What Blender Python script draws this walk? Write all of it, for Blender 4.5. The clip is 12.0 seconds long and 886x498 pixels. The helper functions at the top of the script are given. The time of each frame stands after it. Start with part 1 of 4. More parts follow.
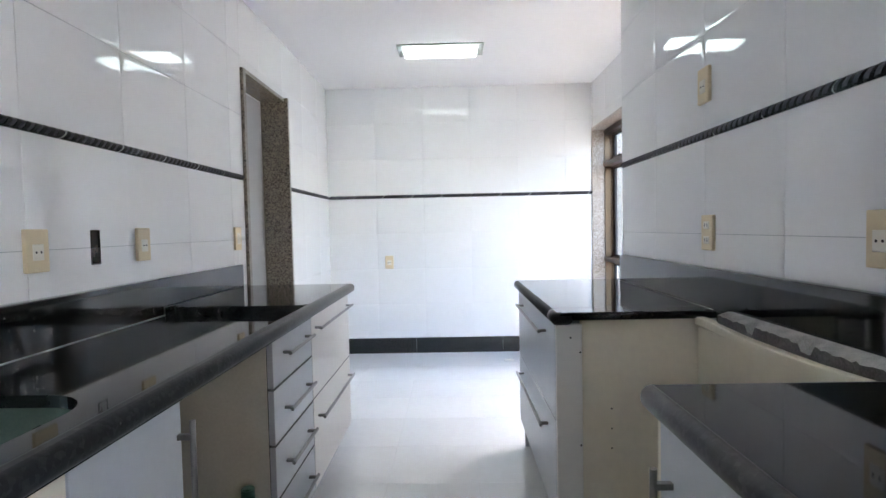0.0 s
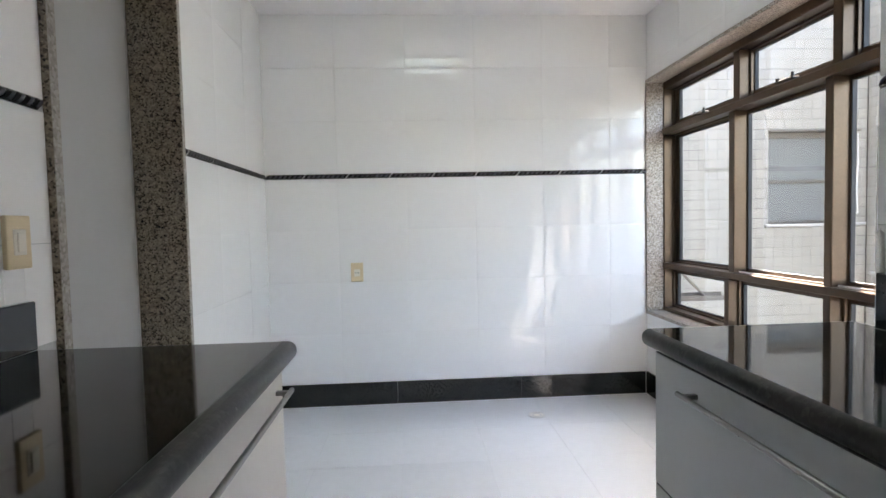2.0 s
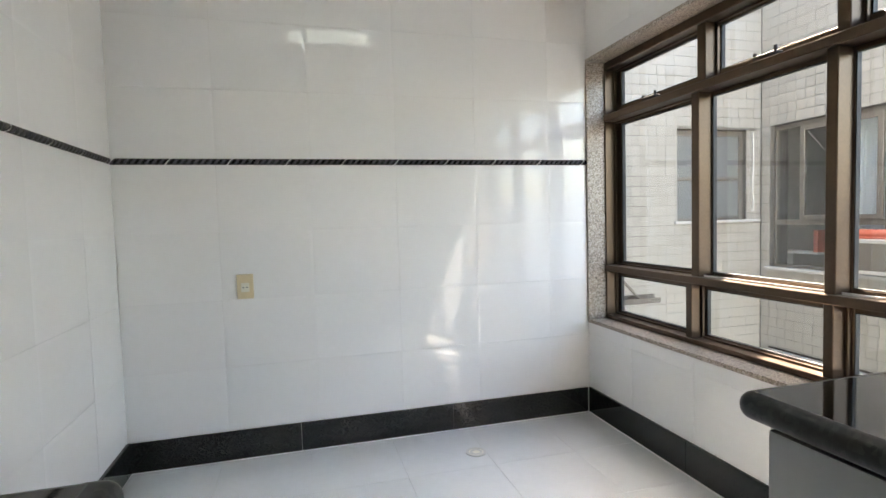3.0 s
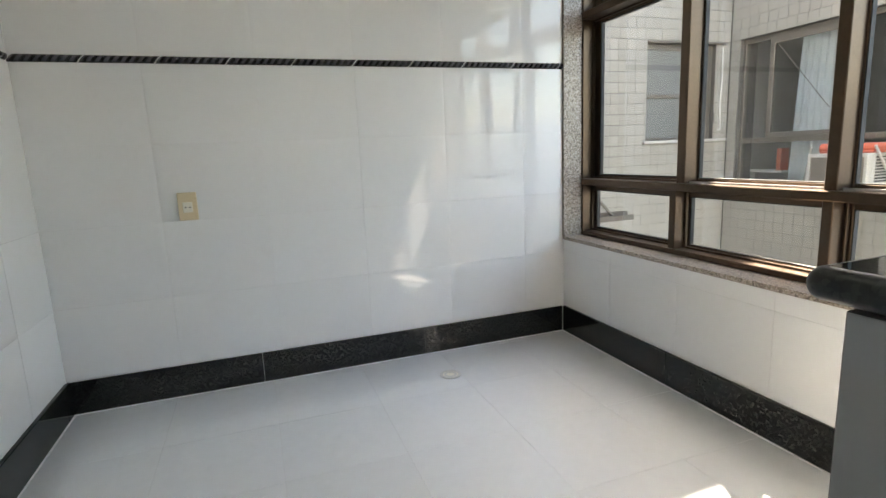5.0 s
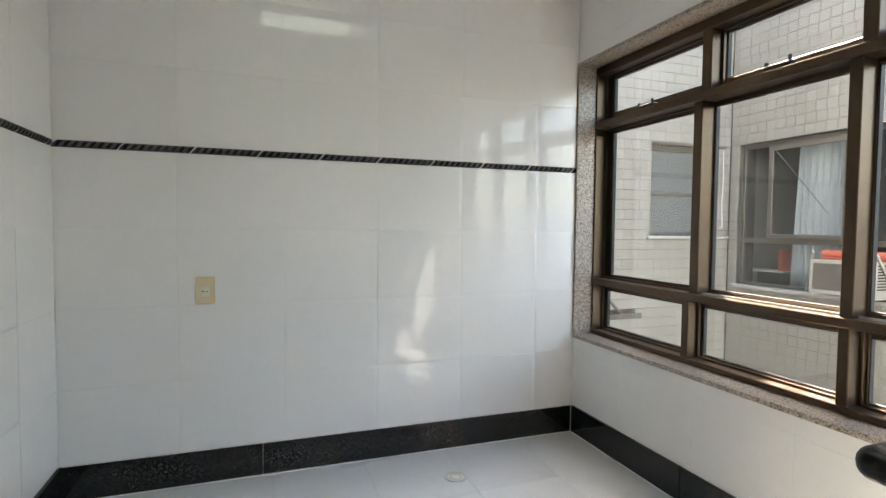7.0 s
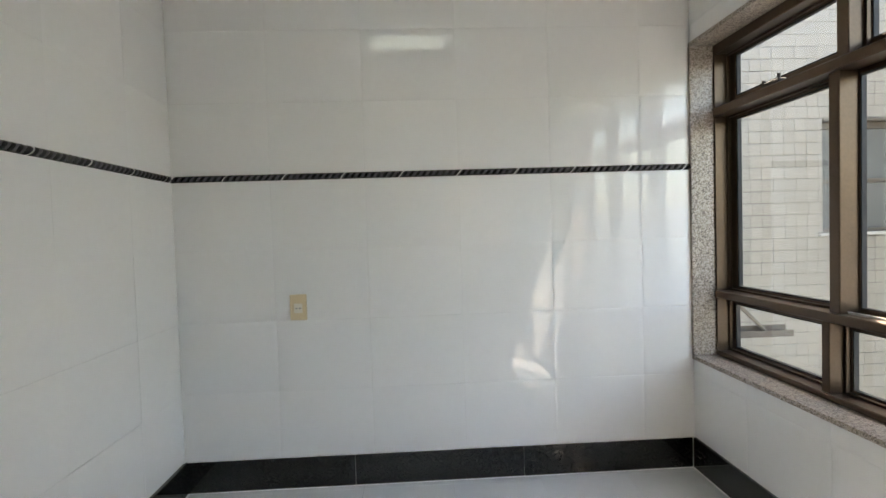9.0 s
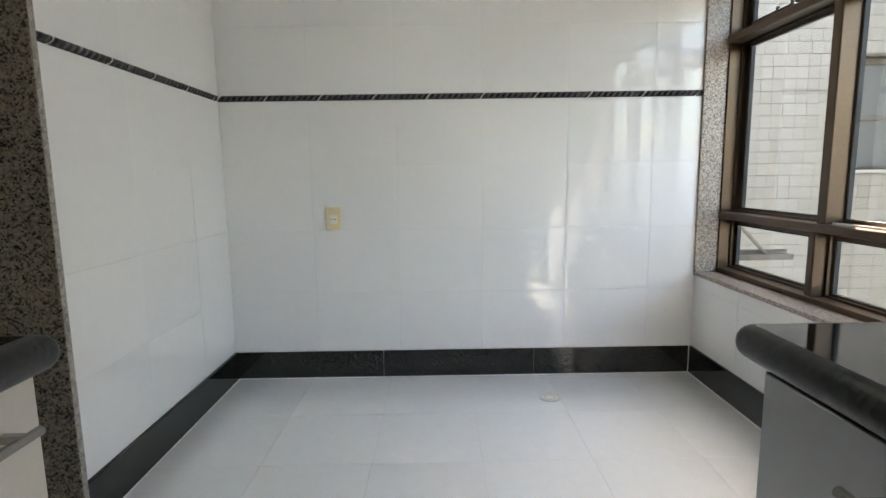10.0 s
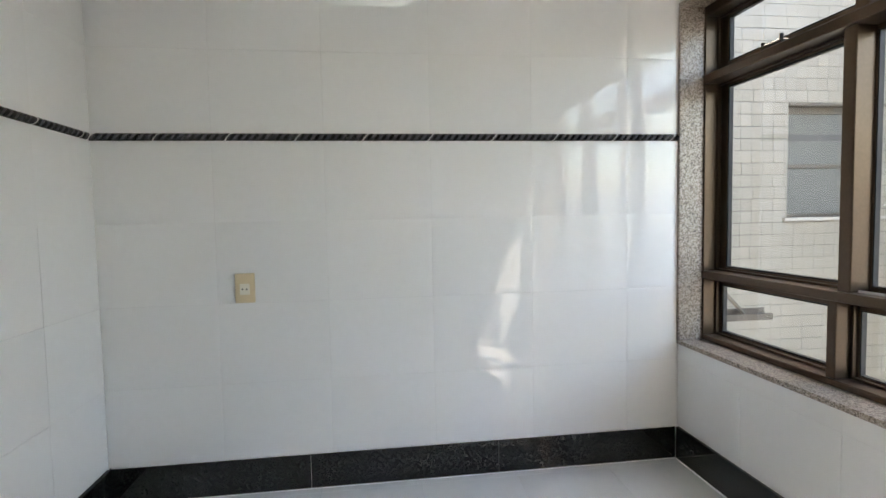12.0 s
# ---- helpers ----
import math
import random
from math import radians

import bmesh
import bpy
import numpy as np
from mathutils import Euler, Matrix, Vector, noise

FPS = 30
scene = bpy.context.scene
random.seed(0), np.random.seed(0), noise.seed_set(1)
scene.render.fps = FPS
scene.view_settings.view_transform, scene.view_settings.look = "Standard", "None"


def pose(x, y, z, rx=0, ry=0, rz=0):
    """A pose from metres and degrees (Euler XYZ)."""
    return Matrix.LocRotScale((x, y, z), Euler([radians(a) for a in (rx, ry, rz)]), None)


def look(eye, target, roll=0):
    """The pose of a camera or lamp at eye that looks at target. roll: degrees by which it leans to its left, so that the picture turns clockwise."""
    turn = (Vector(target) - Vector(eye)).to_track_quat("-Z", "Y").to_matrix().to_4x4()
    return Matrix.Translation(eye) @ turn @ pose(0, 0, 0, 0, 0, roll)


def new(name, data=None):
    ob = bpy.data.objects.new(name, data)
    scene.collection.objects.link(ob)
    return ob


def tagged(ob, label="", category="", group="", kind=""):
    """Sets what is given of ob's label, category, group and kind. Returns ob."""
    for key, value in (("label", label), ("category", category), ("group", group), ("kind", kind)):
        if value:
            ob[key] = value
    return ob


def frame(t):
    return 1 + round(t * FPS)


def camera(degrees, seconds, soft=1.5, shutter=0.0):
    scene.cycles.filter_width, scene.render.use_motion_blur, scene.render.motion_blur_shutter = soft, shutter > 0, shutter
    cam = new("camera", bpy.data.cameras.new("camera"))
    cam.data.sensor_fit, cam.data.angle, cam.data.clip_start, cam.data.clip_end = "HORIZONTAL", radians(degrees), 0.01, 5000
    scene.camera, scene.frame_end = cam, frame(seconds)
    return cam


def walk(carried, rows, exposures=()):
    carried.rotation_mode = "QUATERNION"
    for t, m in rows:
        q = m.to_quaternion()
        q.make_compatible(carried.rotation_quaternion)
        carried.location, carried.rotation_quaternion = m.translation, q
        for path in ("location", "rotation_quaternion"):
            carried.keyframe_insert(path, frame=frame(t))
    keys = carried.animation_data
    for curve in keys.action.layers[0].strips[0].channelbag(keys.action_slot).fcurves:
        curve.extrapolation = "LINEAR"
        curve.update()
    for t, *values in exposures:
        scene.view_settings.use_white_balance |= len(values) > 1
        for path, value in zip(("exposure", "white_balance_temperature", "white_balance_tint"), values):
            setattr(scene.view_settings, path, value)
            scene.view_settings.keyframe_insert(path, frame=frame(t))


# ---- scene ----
cam = camera(80.5, 12.0)
PATH = [
    (0, (0.15, 0.032, 1.191), (0.109, 2.03, 1.112), -1.2),
    (0.5, (0.096, 0.418, 1.204), (0.023, 2.414, 1.118), -1.2),
    (1, (0.055, 0.811, 1.205), (-0.05, 2.807, 1.127), -1.4),
    (1.5, (-0.05, 1.223, 1.197), (-0.015, 3.221, 1.111), -1.5),
    (2, (-0.11, 1.583, 1.178), (0.011, 3.577, 1.083), -1.3),
    (2.5, (-0.177, 1.909, 1.179), (0.191, 3.872, 1.075), -1.2),
    (2.7, (-0.192, 2.04, 1.185), (0.256, 3.986, 1.08), -1.3),
    (4.3, (-0.165, 2.584, 1.133), (0.478, 4.468, 0.946), -2.5),
    (4.5, (-0.161, 2.554, 1.098), (0.482, 4.422, 0.79), -2.4),
    (5, (-0.18, 2.428, 1.06), (0.475, 4.284, 0.702), -2.5),
    (5.5, (-0.225, 2.351, 1.109), (0.43, 4.221, 0.833), -2.3),
    (6, (-0.273, 2.363, 1.14), (0.378, 4.25, 1.017), -1.0),
    (6.5, (-0.308, 2.419, 1.175), (0.383, 4.293, 1.076), 0.3),
    (8.3, (-0.021, 2.474, 1.176), (0.536, 4.394, 1.12), -0.5),
    (8.5, (-0.036, 2.544, 1.214), (0.455, 4.482, 1.142), -1.6),
    (9, (0.115, 2.477, 1.225), (0.21, 4.474, 1.153), -1.8),
    (9.5, (0.112, 2.355, 1.158), (0.133, 4.352, 1.056), -1.6),
    (10, (0.093, 2.229, 1.093), (0.106, 4.21, 0.817), -0.8),
    (10.5, (0.085, 2.153, 1.132), (0.088, 4.132, 0.838), 0.0),
    (11, (0.017, 2.147, 1.216), (0.032, 4.14, 1.049), 1.3),
    (11.5, (0.015, 2.302, 1.182), (0.059, 4.296, 1.039), 1.2),
    (12, (0.068, 2.747, 1.154), (0.331, 4.726, 1.035), -1.1),
]
EXPOSURES = [(0, 5.1, 6600, 18), (0.5, 5.05, 6650, 17), (1.0, 4.97, 6800, 17), (1.5, 4.59, 6950, 16), (2.0, 4.48, 7050, 17), (2.5, 4.42, 7300, 16), (4.5, 3.99, 7650, 13), (6.0, 4.02, 7650, 13), (8.5, 3.98, 7700, 13), (9.5, 3.97, 7650, 13), (10.5, 4.27, 7500, 14), (11.5, 4.25, 7500, 14), (12, 4.1, 7500, 14)]
walk(cam, [(t, look(eye, target, roll)) for t, eye, target, roll in PATH], EXPOSURES)

# ---- light ----
world = bpy.data.worlds.new("world")
scene.world = world
world.use_nodes = True
_wn = world.node_tree.nodes
_sky = _wn.new("ShaderNodeTexSky")
_sky.sky_type = "NISHITA"
_sky.sun_disc = False
_sd = Vector((0.43, 0.67, 1.0)).normalized()   # towards the sun
_sky.sun_elevation = math.asin(_sd.z)
_sky.sun_rotation = math.atan2(_sd.x, _sd.y)
_sky.air_density, _sky.dust_density = 1.2, 2.5
_wn["Background"].inputs["Strength"].default_value = 0.11
world.node_tree.links.new(_sky.outputs["Color"], _wn["Background"].inputs["Color"])
_sun = bpy.data.lights.new("sun", "SUN")
_sun.energy, _sun.angle, _sun.color = 3.0, radians(0.6), (1.0, 0.95, 0.88)
sun = new("sun", _sun)
sun.matrix_world = look(_sd * 30, (0, 0, 0))

# ---- materials ----


def material(name, color, rough=0.5, metal=0.0, var=0.06, scale=6.0, bump=0.0, bump_scale=40.0, coat=0.0, piece=0.0, spec=0.5, fine=None):
    """A surface with colour variation at two scales, fine relief, and optional variation from piece to piece."""
    m = bpy.data.materials.new(name)
    m.use_nodes = True
    nt = m.node_tree
    n, l = nt.nodes, nt.links
    b = n["Principled BSDF"]
    b.inputs["Roughness"].default_value = rough
    b.inputs["Metallic"].default_value = metal
    b.inputs["Specular IOR Level"].default_value = spec
    b.inputs["Coat Weight"].default_value = coat
    b.inputs["Coat Roughness"].default_value = 0.04
    tc = n.new("ShaderNodeTexCoord")
    big = n.new("ShaderNodeTexNoise")
    big.inputs["Scale"].default_value = scale
    big.inputs["Detail"].default_value = 3
    small = n.new("ShaderNodeTexNoise")
    small.inputs["Scale"].default_value = fine or scale * 14
    small.inputs["Detail"].default_value = 4
    where = tc.outputs["Object"]
    if piece:
        oi = n.new("ShaderNodeObjectInfo")
        far = n.new("ShaderNodeVectorMath")
        far.operation = "SCALE"
        far.inputs[0].default_value = (53.0, 31.0, 17.0)
        l.new(oi.outputs["Random"], far.inputs["Scale"])
        sh = n.new("ShaderNodeVectorMath")
        sh.operation = "ADD"
        l.new(where, sh.inputs[0])
        l.new(far.outputs[0], sh.inputs[1])
        where = sh.outputs[0]
    l.new(where, big.inputs["Vector"])
    l.new(where, small.inputs["Vector"])
    add = n.new("ShaderNodeMath")
    add.operation = "ADD"
    l.new(big.outputs["Fac"], add.inputs[0])
    l.new(small.outputs["Fac"], add.inputs[1])
    ramp = n.new("ShaderNodeMapRange")
    ramp.inputs["From Min"].default_value, ramp.inputs["From Max"].default_value = 0.6, 1.4
    ramp.inputs["To Min"].default_value, ramp.inputs["To Max"].default_value = 1 - var, 1 + var
    l.new(add.outputs[0], ramp.inputs["Value"])
    last = ramp.outputs[0]
    if piece:
        info = n.new("ShaderNodeObjectInfo")
        pr = n.new("ShaderNodeMapRange")
        pr.inputs["To Min"].default_value, pr.inputs["To Max"].default_value = 1 - piece, 1 + piece
        l.new(info.outputs["Random"], pr.inputs["Value"])
        mul = n.new("ShaderNodeMath")
        mul.operation = "MULTIPLY"
        l.new(last, mul.inputs[0])
        l.new(pr.outputs[0], mul.inputs[1])
        last = mul.outputs[0]
    col = n.new("ShaderNodeVectorMath")
    col.operation = "SCALE"
    col.inputs[0].default_value = color
    l.new(last, col.inputs["Scale"])
    l.new(col.outputs[0], b.inputs["Base Color"])
    rr = n.new("ShaderNodeMapRange")
    rr.inputs["To Min"].default_value, rr.inputs["To Max"].default_value = rough * 0.75, min(1.0, rough * 1.3)
    l.new(big.outputs["Fac"], rr.inputs["Value"])
    l.new(rr.outputs[0], b.inputs["Roughness"])
    if bump:
        bn = n.new("ShaderNodeTexNoise")
        bn.inputs["Scale"].default_value = bump_scale
        bn.inputs["Detail"].default_value = 2
        l.new(where, bn.inputs["Vector"])
        bp = n.new("ShaderNodeBump")
        bp.inputs["Strength"].default_value = 1.0
        bp.inputs["Distance"].default_value = bump
        l.new(bn.outputs["Fac"], bp.inputs["Height"])
        l.new(bp.outputs[0], b.inputs["Normal"])
    return m


def granite(name, stops, scale, rough, fleck=None, fleck_scale=60.0, fleck_at=0.12, spec=0.5):
    """Speckled stone: cells of mixed colours with a noise over them, and sparse flecks."""
    m = bpy.data.materials.new(name)
    m.use_nodes = True
    nt = m.node_tree
    n, l = nt.nodes, nt.links
    b = n["Principled BSDF"]
    b.inputs["Roughness"].default_value = rough
    b.inputs["Specular IOR Level"].default_value = spec
    tc = n.new("ShaderNodeTexCoord")
    vo = n.new("ShaderNodeTexVoronoi")
    vo.inputs["Scale"].default_value = scale
    no = n.new("ShaderNodeTexNoise")
    no.inputs["Scale"].default_value = scale * 0.35
    no.inputs["Detail"].default_value = 6
    l.new(tc.outputs["Object"], vo.inputs["Vector"])
    l.new(tc.outputs["Object"], no.inputs["Vector"])
    sep = n.new("ShaderNodeSeparateColor")
    l.new(vo.outputs["Color"], sep.inputs[0])
    mix = n.new("ShaderNodeMath")
    mix.operation = "ADD"
    l.new(sep.outputs[0], mix.inputs[0])
    l.new(no.outputs["Fac"], mix.inputs[1])
    half = n.new("ShaderNodeMath")
    half.operation = "MULTIPLY"
    half.inputs[1].default_value = 0.5
    l.new(mix.outputs[0], half.inputs[0])
    cr = n.new("ShaderNodeValToRGB")
    els = cr.color_ramp.elements
    els[0].position, els[0].color = stops[0][0], (*stops[0][1], 1)
    els[1].position, els[1].color = stops[-1][0], (*stops[-1][1], 1)
    for at, c in stops[1:-1]:
        e = els.new(at)
        e.color = (*c, 1)
    l.new(half.outputs[0], cr.inputs[0])
    out = cr.outputs[0]
    if fleck:
        v2 = n.new("ShaderNodeTexVoronoi")
        v2.inputs["Scale"].default_value = fleck_scale
        l.new(tc.outputs["Object"], v2.inputs["Vector"])
        s2 = n.new("ShaderNodeSeparateColor")
        l.new(v2.outputs["Color"], s2.inputs[0])
        lt = n.new("ShaderNodeMath")
        lt.operation = "LESS_THAN"
        lt.inputs[1].default_value = fleck_at
        l.new(s2.outputs[1], lt.inputs[0])
        near = n.new("ShaderNodeMath")
        near.operation = "LESS_THAN"
        near.inputs[1].default_value = 0.28
        l.new(v2.outputs["Distance"], near.inputs[0])
        both = n.new("ShaderNodeMath")
        both.operation = "MULTIPLY"
        l.new(lt.outputs[0], both.inputs[0])
        l.new(near.outputs[0], both.inputs[1])
        mx = n.new("ShaderNodeMix")
        mx.data_type = "RGBA"
        l.new(both.outputs[0], mx.inputs["Factor"])
        l.new(out, mx.inputs["A"])
        mx.inputs["B"].default_value = (*fleck, 1)
        out = mx.outputs["Result"]
    l.new(out, b.inputs["Base Color"])
    return m


def pane_material(name, tint, gloss_rough=0.0, ior=1.5):
    """Clear window glass: lets light straight through and mirrors by Fresnel."""
    m = bpy.data.materials.new(name)
    m.use_nodes = True
    n, l = m.node_tree.nodes, m.node_tree.links
    n.remove(n["Principled BSDF"])
    tr = n.new("ShaderNodeBsdfTransparent")
    tr.inputs["Color"].default_value = (*tint, 1)
    gl = n.new("ShaderNodeBsdfGlossy")
    gl.inputs["Roughness"].default_value = gloss_rough
    lw = n.new("ShaderNodeLayerWeight")
    lw.inputs["Blend"].default_value = 0.5
    pw = n.new("ShaderNodeMath")
    pw.operation = "POWER"
    pw.inputs[1].default_value = 4.5
    l.new(lw.outputs["Facing"], pw.inputs[0])
    fr = n.new("ShaderNodeMath")
    fr.operation = "MULTIPLY_ADD"
    fr.inputs[1].default_value, fr.inputs[2].default_value = 0.7, (ior - 1) * 0.05
    l.new(pw.outputs[0], fr.inputs[0])
    mx = n.new("ShaderNodeMixShader")
    l.new(fr.outputs[0], mx.inputs[0])
    l.new(tr.outputs[0], mx.inputs[1])
    l.new(gl.outputs[0], mx.inputs[2])
    l.new(mx.outputs[0], n["Material Output"].inputs["Surface"])
    return m


def glowing(name, color, strength):
    m = bpy.data.materials.new(name)
    m.use_nodes = True
    b = m.node_tree.nodes["Principled BSDF"]
    b.inputs["Base Color"].default_value = (0.8, 0.8, 0.8, 1)
    b.inputs["Emission Color"].default_value = (*color, 1)
    b.inputs["Emission Strength"].default_value = strength
    return m


M_TILE = material("white_glazed_tile", (0.88, 0.885, 0.878), 0.014, var=0.012, scale=2.0, bump=0.0003, bump_scale=3.2, piece=0.012, spec=0.55)
M_GROUT = material("white_grout", (0.83, 0.83, 0.82), 0.85, var=0.06, scale=5, bump=0.0006, bump_scale=160)
M_GROUT_K = material("grey_grout", (0.50, 0.52, 0.52), 0.85, var=0.15, scale=5, bump=0.0006, bump_scale=160)
M_FLOOR = material("pale_floor_tile", (0.83, 0.84, 0.838), 0.055, var=0.03, scale=1.6, bump=0.0003, bump_scale=9, piece=0.015, spec=0.95)
M_FGROUT = material("floor_grout", (0.66, 0.66, 0.64), 0.8, var=0.08, scale=8)
M_PAINT = material("white_ceiling_paint", (0.89, 0.89, 0.89), 0.7, var=0.015, scale=1.5, bump=0.0003, bump_scale=90)
M_BORDER = material("black_relief_ceramic", (0.012, 0.012, 0.015), 0.2, var=0.2, scale=30, piece=0.15)
M_ROPE = material("ridge_highlight_grey", (0.085, 0.083, 0.098), 0.14, var=0.2, scale=30, piece=0.1)
M_BLACK = granite("black_granite", [(0.2, (0.004, 0.005, 0.005)), (0.55, (0.009, 0.010, 0.010)), (0.8, (0.022, 0.025, 0.022))], 190, 0.05, (0.06, 0.065, 0.055), 85, 0.012)
M_BLACKEDGE = granite("black_granite_edge", [(0.2, (0.008, 0.008, 0.008)), (0.55, (0.015, 0.016, 0.016)), (0.8, (0.036, 0.037, 0.035))], 130, 0.36, (0.08, 0.08, 0.075), 80, 0.012, 0.45)
M_BROWN = granite("brown_granite", [(0.22, (0.010, 0.008, 0.006)), (0.33, (0.075, 0.062, 0.045)), (0.44, (0.185, 0.155, 0.115)), (0.60, (0.245, 0.208, 0.158)), (0.8, (0.33, 0.28, 0.22))], 165, 0.2)
M_PINK = granite("pink_granite", [(0.2, (0.10, 0.08, 0.07)), (0.4, (0.26, 0.21, 0.17)), (0.55, (0.42, 0.36, 0.30)), (0.8, (0.55, 0.49, 0.43))], 200, 0.3)
M_SAWN = granite("sawn_grey_stone", [(0.2, (0.20, 0.18, 0.155)), (0.45, (0.31, 0.285, 0.25)), (0.8, (0.44, 0.41, 0.365))], 110, 0.6)
M_FRONT = material("pale_grey_laminate", (0.49, 0.52, 0.53), 0.32, var=0.02, scale=3, bump=0.0002, bump_scale=60)
M_WIDE = material("ivory_laminate", (0.75, 0.735, 0.685), 0.34, var=0.02, scale=3, bump=0.0002, bump_scale=60)
M_GREY = material("grey_laminate", (0.33, 0.355, 0.37), 0.35, var=0.03, scale=3, bump=0.0002, bump_scale=60)
M_CREAM = material("cream_melamine", (0.76, 0.70, 0.56), 0.45, var=0.05, scale=2.5)
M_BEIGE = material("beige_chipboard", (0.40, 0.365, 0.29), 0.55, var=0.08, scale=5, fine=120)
M_EDGE = material("grey_edge_band", (0.30, 0.31, 0.32), 0.45, var=0.08, scale=9)
M_SHADE = material("joint_shade", (0.045, 0.045, 0.047), 0.5, var=0.08, scale=9)
M_STEEL = material("brushed_steel", (0.27, 0.265, 0.255), 0.3, metal=1.0, var=0.08, scale=30)
M_BRONZE = material("bronze_aluminium", (0.102, 0.070, 0.048), 0.32, metal=0.85, var=0.12, scale=7)
M_TRACK = material("bare_aluminium_track", (0.78, 0.77, 0.75), 0.28, metal=0.15, var=0.1, scale=20)
M_SEAL = material("black_rubber_seal", (0.012, 0.012, 0.012), 0.6, var=0.15)
M_PLASTIC = material("cream_plastic", (0.74, 0.62, 0.40), 0.38, var=0.04, scale=20)
M_MODULE = material("pale_plastic", (0.82, 0.78, 0.67), 0.35, var=0.03, scale=20)
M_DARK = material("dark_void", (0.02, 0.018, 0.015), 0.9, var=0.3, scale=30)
M_PANE = pane_material("clear_glass", (0.93, 0.94, 0.93), 0.0, 1.8)
M_FAR_PANE = pane_material("dim_glass", (0.95, 0.96, 0.96), 0.02, 1.9)
M_FROST = material("frosted_glass", (0.15, 0.158, 0.155), 0.22, var=0.08, scale=1.5)
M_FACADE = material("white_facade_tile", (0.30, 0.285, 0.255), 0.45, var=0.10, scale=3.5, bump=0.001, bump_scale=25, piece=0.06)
M_JOINT = material("facade_joint", (0.10, 0.093, 0.083), 0.9, var=0.2, scale=3)
M_CONCRETE = material("grey_plaster", (0.42, 0.41, 0.39), 0.9, var=0.12, scale=2, bump=0.002, bump_scale=30)
M_ALU = material("weathered_aluminium", (0.17, 0.152, 0.13), 0.45, metal=0.4, var=0.12, scale=8)
M_CURTAIN = material("pale_blue_curtain", (0.80, 0.86, 0.88), 0.9, var=0.06, scale=9)
M_RED = material("red_canvas", (0.50, 0.12, 0.07), 0.8, var=0.12, scale=7)
M_WHITE = material("white_enamel", (0.62, 0.61, 0.58), 0.35, var=0.05, scale=6)
M_AC = material("weathered_white_enamel", (0.40, 0.39, 0.36), 0.4, var=0.12, scale=6)
M_RUST = material("rusty_painted_steel", (0.105, 0.088, 0.072), 0.6, metal=0.2, var=0.3, scale=14)
M_PLATE = material("white_lamp_plate", (0.46, 0.50, 0.48), 0.12, var=0.02, scale=6)
M_SINK = material("stainless_sink", (0.13, 0.165, 0.14), 0.28, metal=0.8, var=0.1, scale=12)
M_GREEN = material("dark_green_plastic", (0.01, 0.05, 0.03), 0.4, var=0.1)
M_BOTTLE = material("clear_white_plastic", (0.6, 0.6, 0.56), 0.3, var=0.05)
M_LAMP = glowing("lit_diffuser", (0.80, 1.0, 0.95), 0.25)
M_DOOR = material("grey_door_paint", (0.45, 0.46, 0.455), 0.5, var=0.02, scale=2)
M_MORTAR = material("rough_grey_mortar", (0.42, 0.41, 0.38), 0.85, var=0.4, scale=22, bump=0.004, bump_scale=60)
M_MORTAR_SHADE = material("shaded_front_mortar", (0.10, 0.097, 0.09), 0.8, var=0.7, scale=16, bump=0.003, bump_scale=60)
M_GROUND = material("courtyard_ground", (0.30, 0.29, 0.27), 0.9, var=0.2, scale=0.8)
M_PALE = material("pale_facade_paint", (0.66, 0.65, 0.62), 0.8, var=0.08, scale=0.5)
M_ROOM = material("room_shade_grey", (0.34, 0.33, 0.31), 0.9, var=0.1)

# ---- building helpers ----


def add_box(bm, x0, x1, y0, y1, z0, z1, bevel=0.0, seg=1):
    c = Matrix.Translation(((x0 + x1) / 2, (y0 + y1) / 2, (z0 + z1) / 2)) @ Matrix.Diagonal((abs(x1 - x0), abs(y1 - y0), abs(z1 - z0), 1))
    r = bmesh.ops.create_cube(bm, size=1.0, matrix=c)
    if bevel:
        edges = list({e for v in r["verts"] for e in v.link_edges})
        bmesh.ops.bevel(bm, geom=edges, offset=bevel, segments=seg, profile=0.5, affect="EDGES")


def add_rod(bm, a, b, r, seg=12):
    a, b = Vector(a), Vector(b)
    d = b - a
    m = Matrix.Translation((a + b) / 2) @ d.to_track_quat("Z", "Y").to_matrix().to_4x4()
    bmesh.ops.create_cone(bm, cap_ends=True, segments=seg, radius1=r, radius2=r, depth=d.length, matrix=m)


def part(name, bm, mat, parent=None, label="", smooth=False):
    me = bpy.data.meshes.new(name)
    if smooth:
        for f in bm.faces:
            f.smooth = True
    bm.to_mesh(me)
    bm.free()
    for one in (mat if isinstance(mat, tuple) else (mat,)):
        me.materials.append(one)
    ob = new(name, me)
    if parent:
        ob.parent = parent
    if label:
        ob["label"] = label
    return ob


def box_part(name, mat, dims, parent=None, bevel=0.0, label="", seg=1):
    bm = bmesh.new()
    add_box(bm, *dims, bevel, seg)
    return part(name, bm, mat, parent, label)


def boxes_part(name, mat, list_of_dims, parent=None, bevel=0.0, label=""):
    bm = bmesh.new()
    for d in list_of_dims:
        add_box(bm, *d, bevel)
    return part(name, bm, mat, parent, label)


def thing(name, at, label, category, group=""):
    """An empty at the base of a thing; parts keep world coordinates by an inverse."""
    e = new(name)
    e.empty_display_size = 0.1
    e.location = at
    return tagged(e, label, category, group)


def adopt(thing_ob, *obs):
    """Hang parts built in world coordinates under a thing that stands elsewhere."""
    inv = Matrix.Translation(-Vector(thing_ob.location))
    for o in obs:
        o.parent = thing_ob
        o.matrix_parent_inverse = inv
    return thing_ob


_tile_mesh = {}


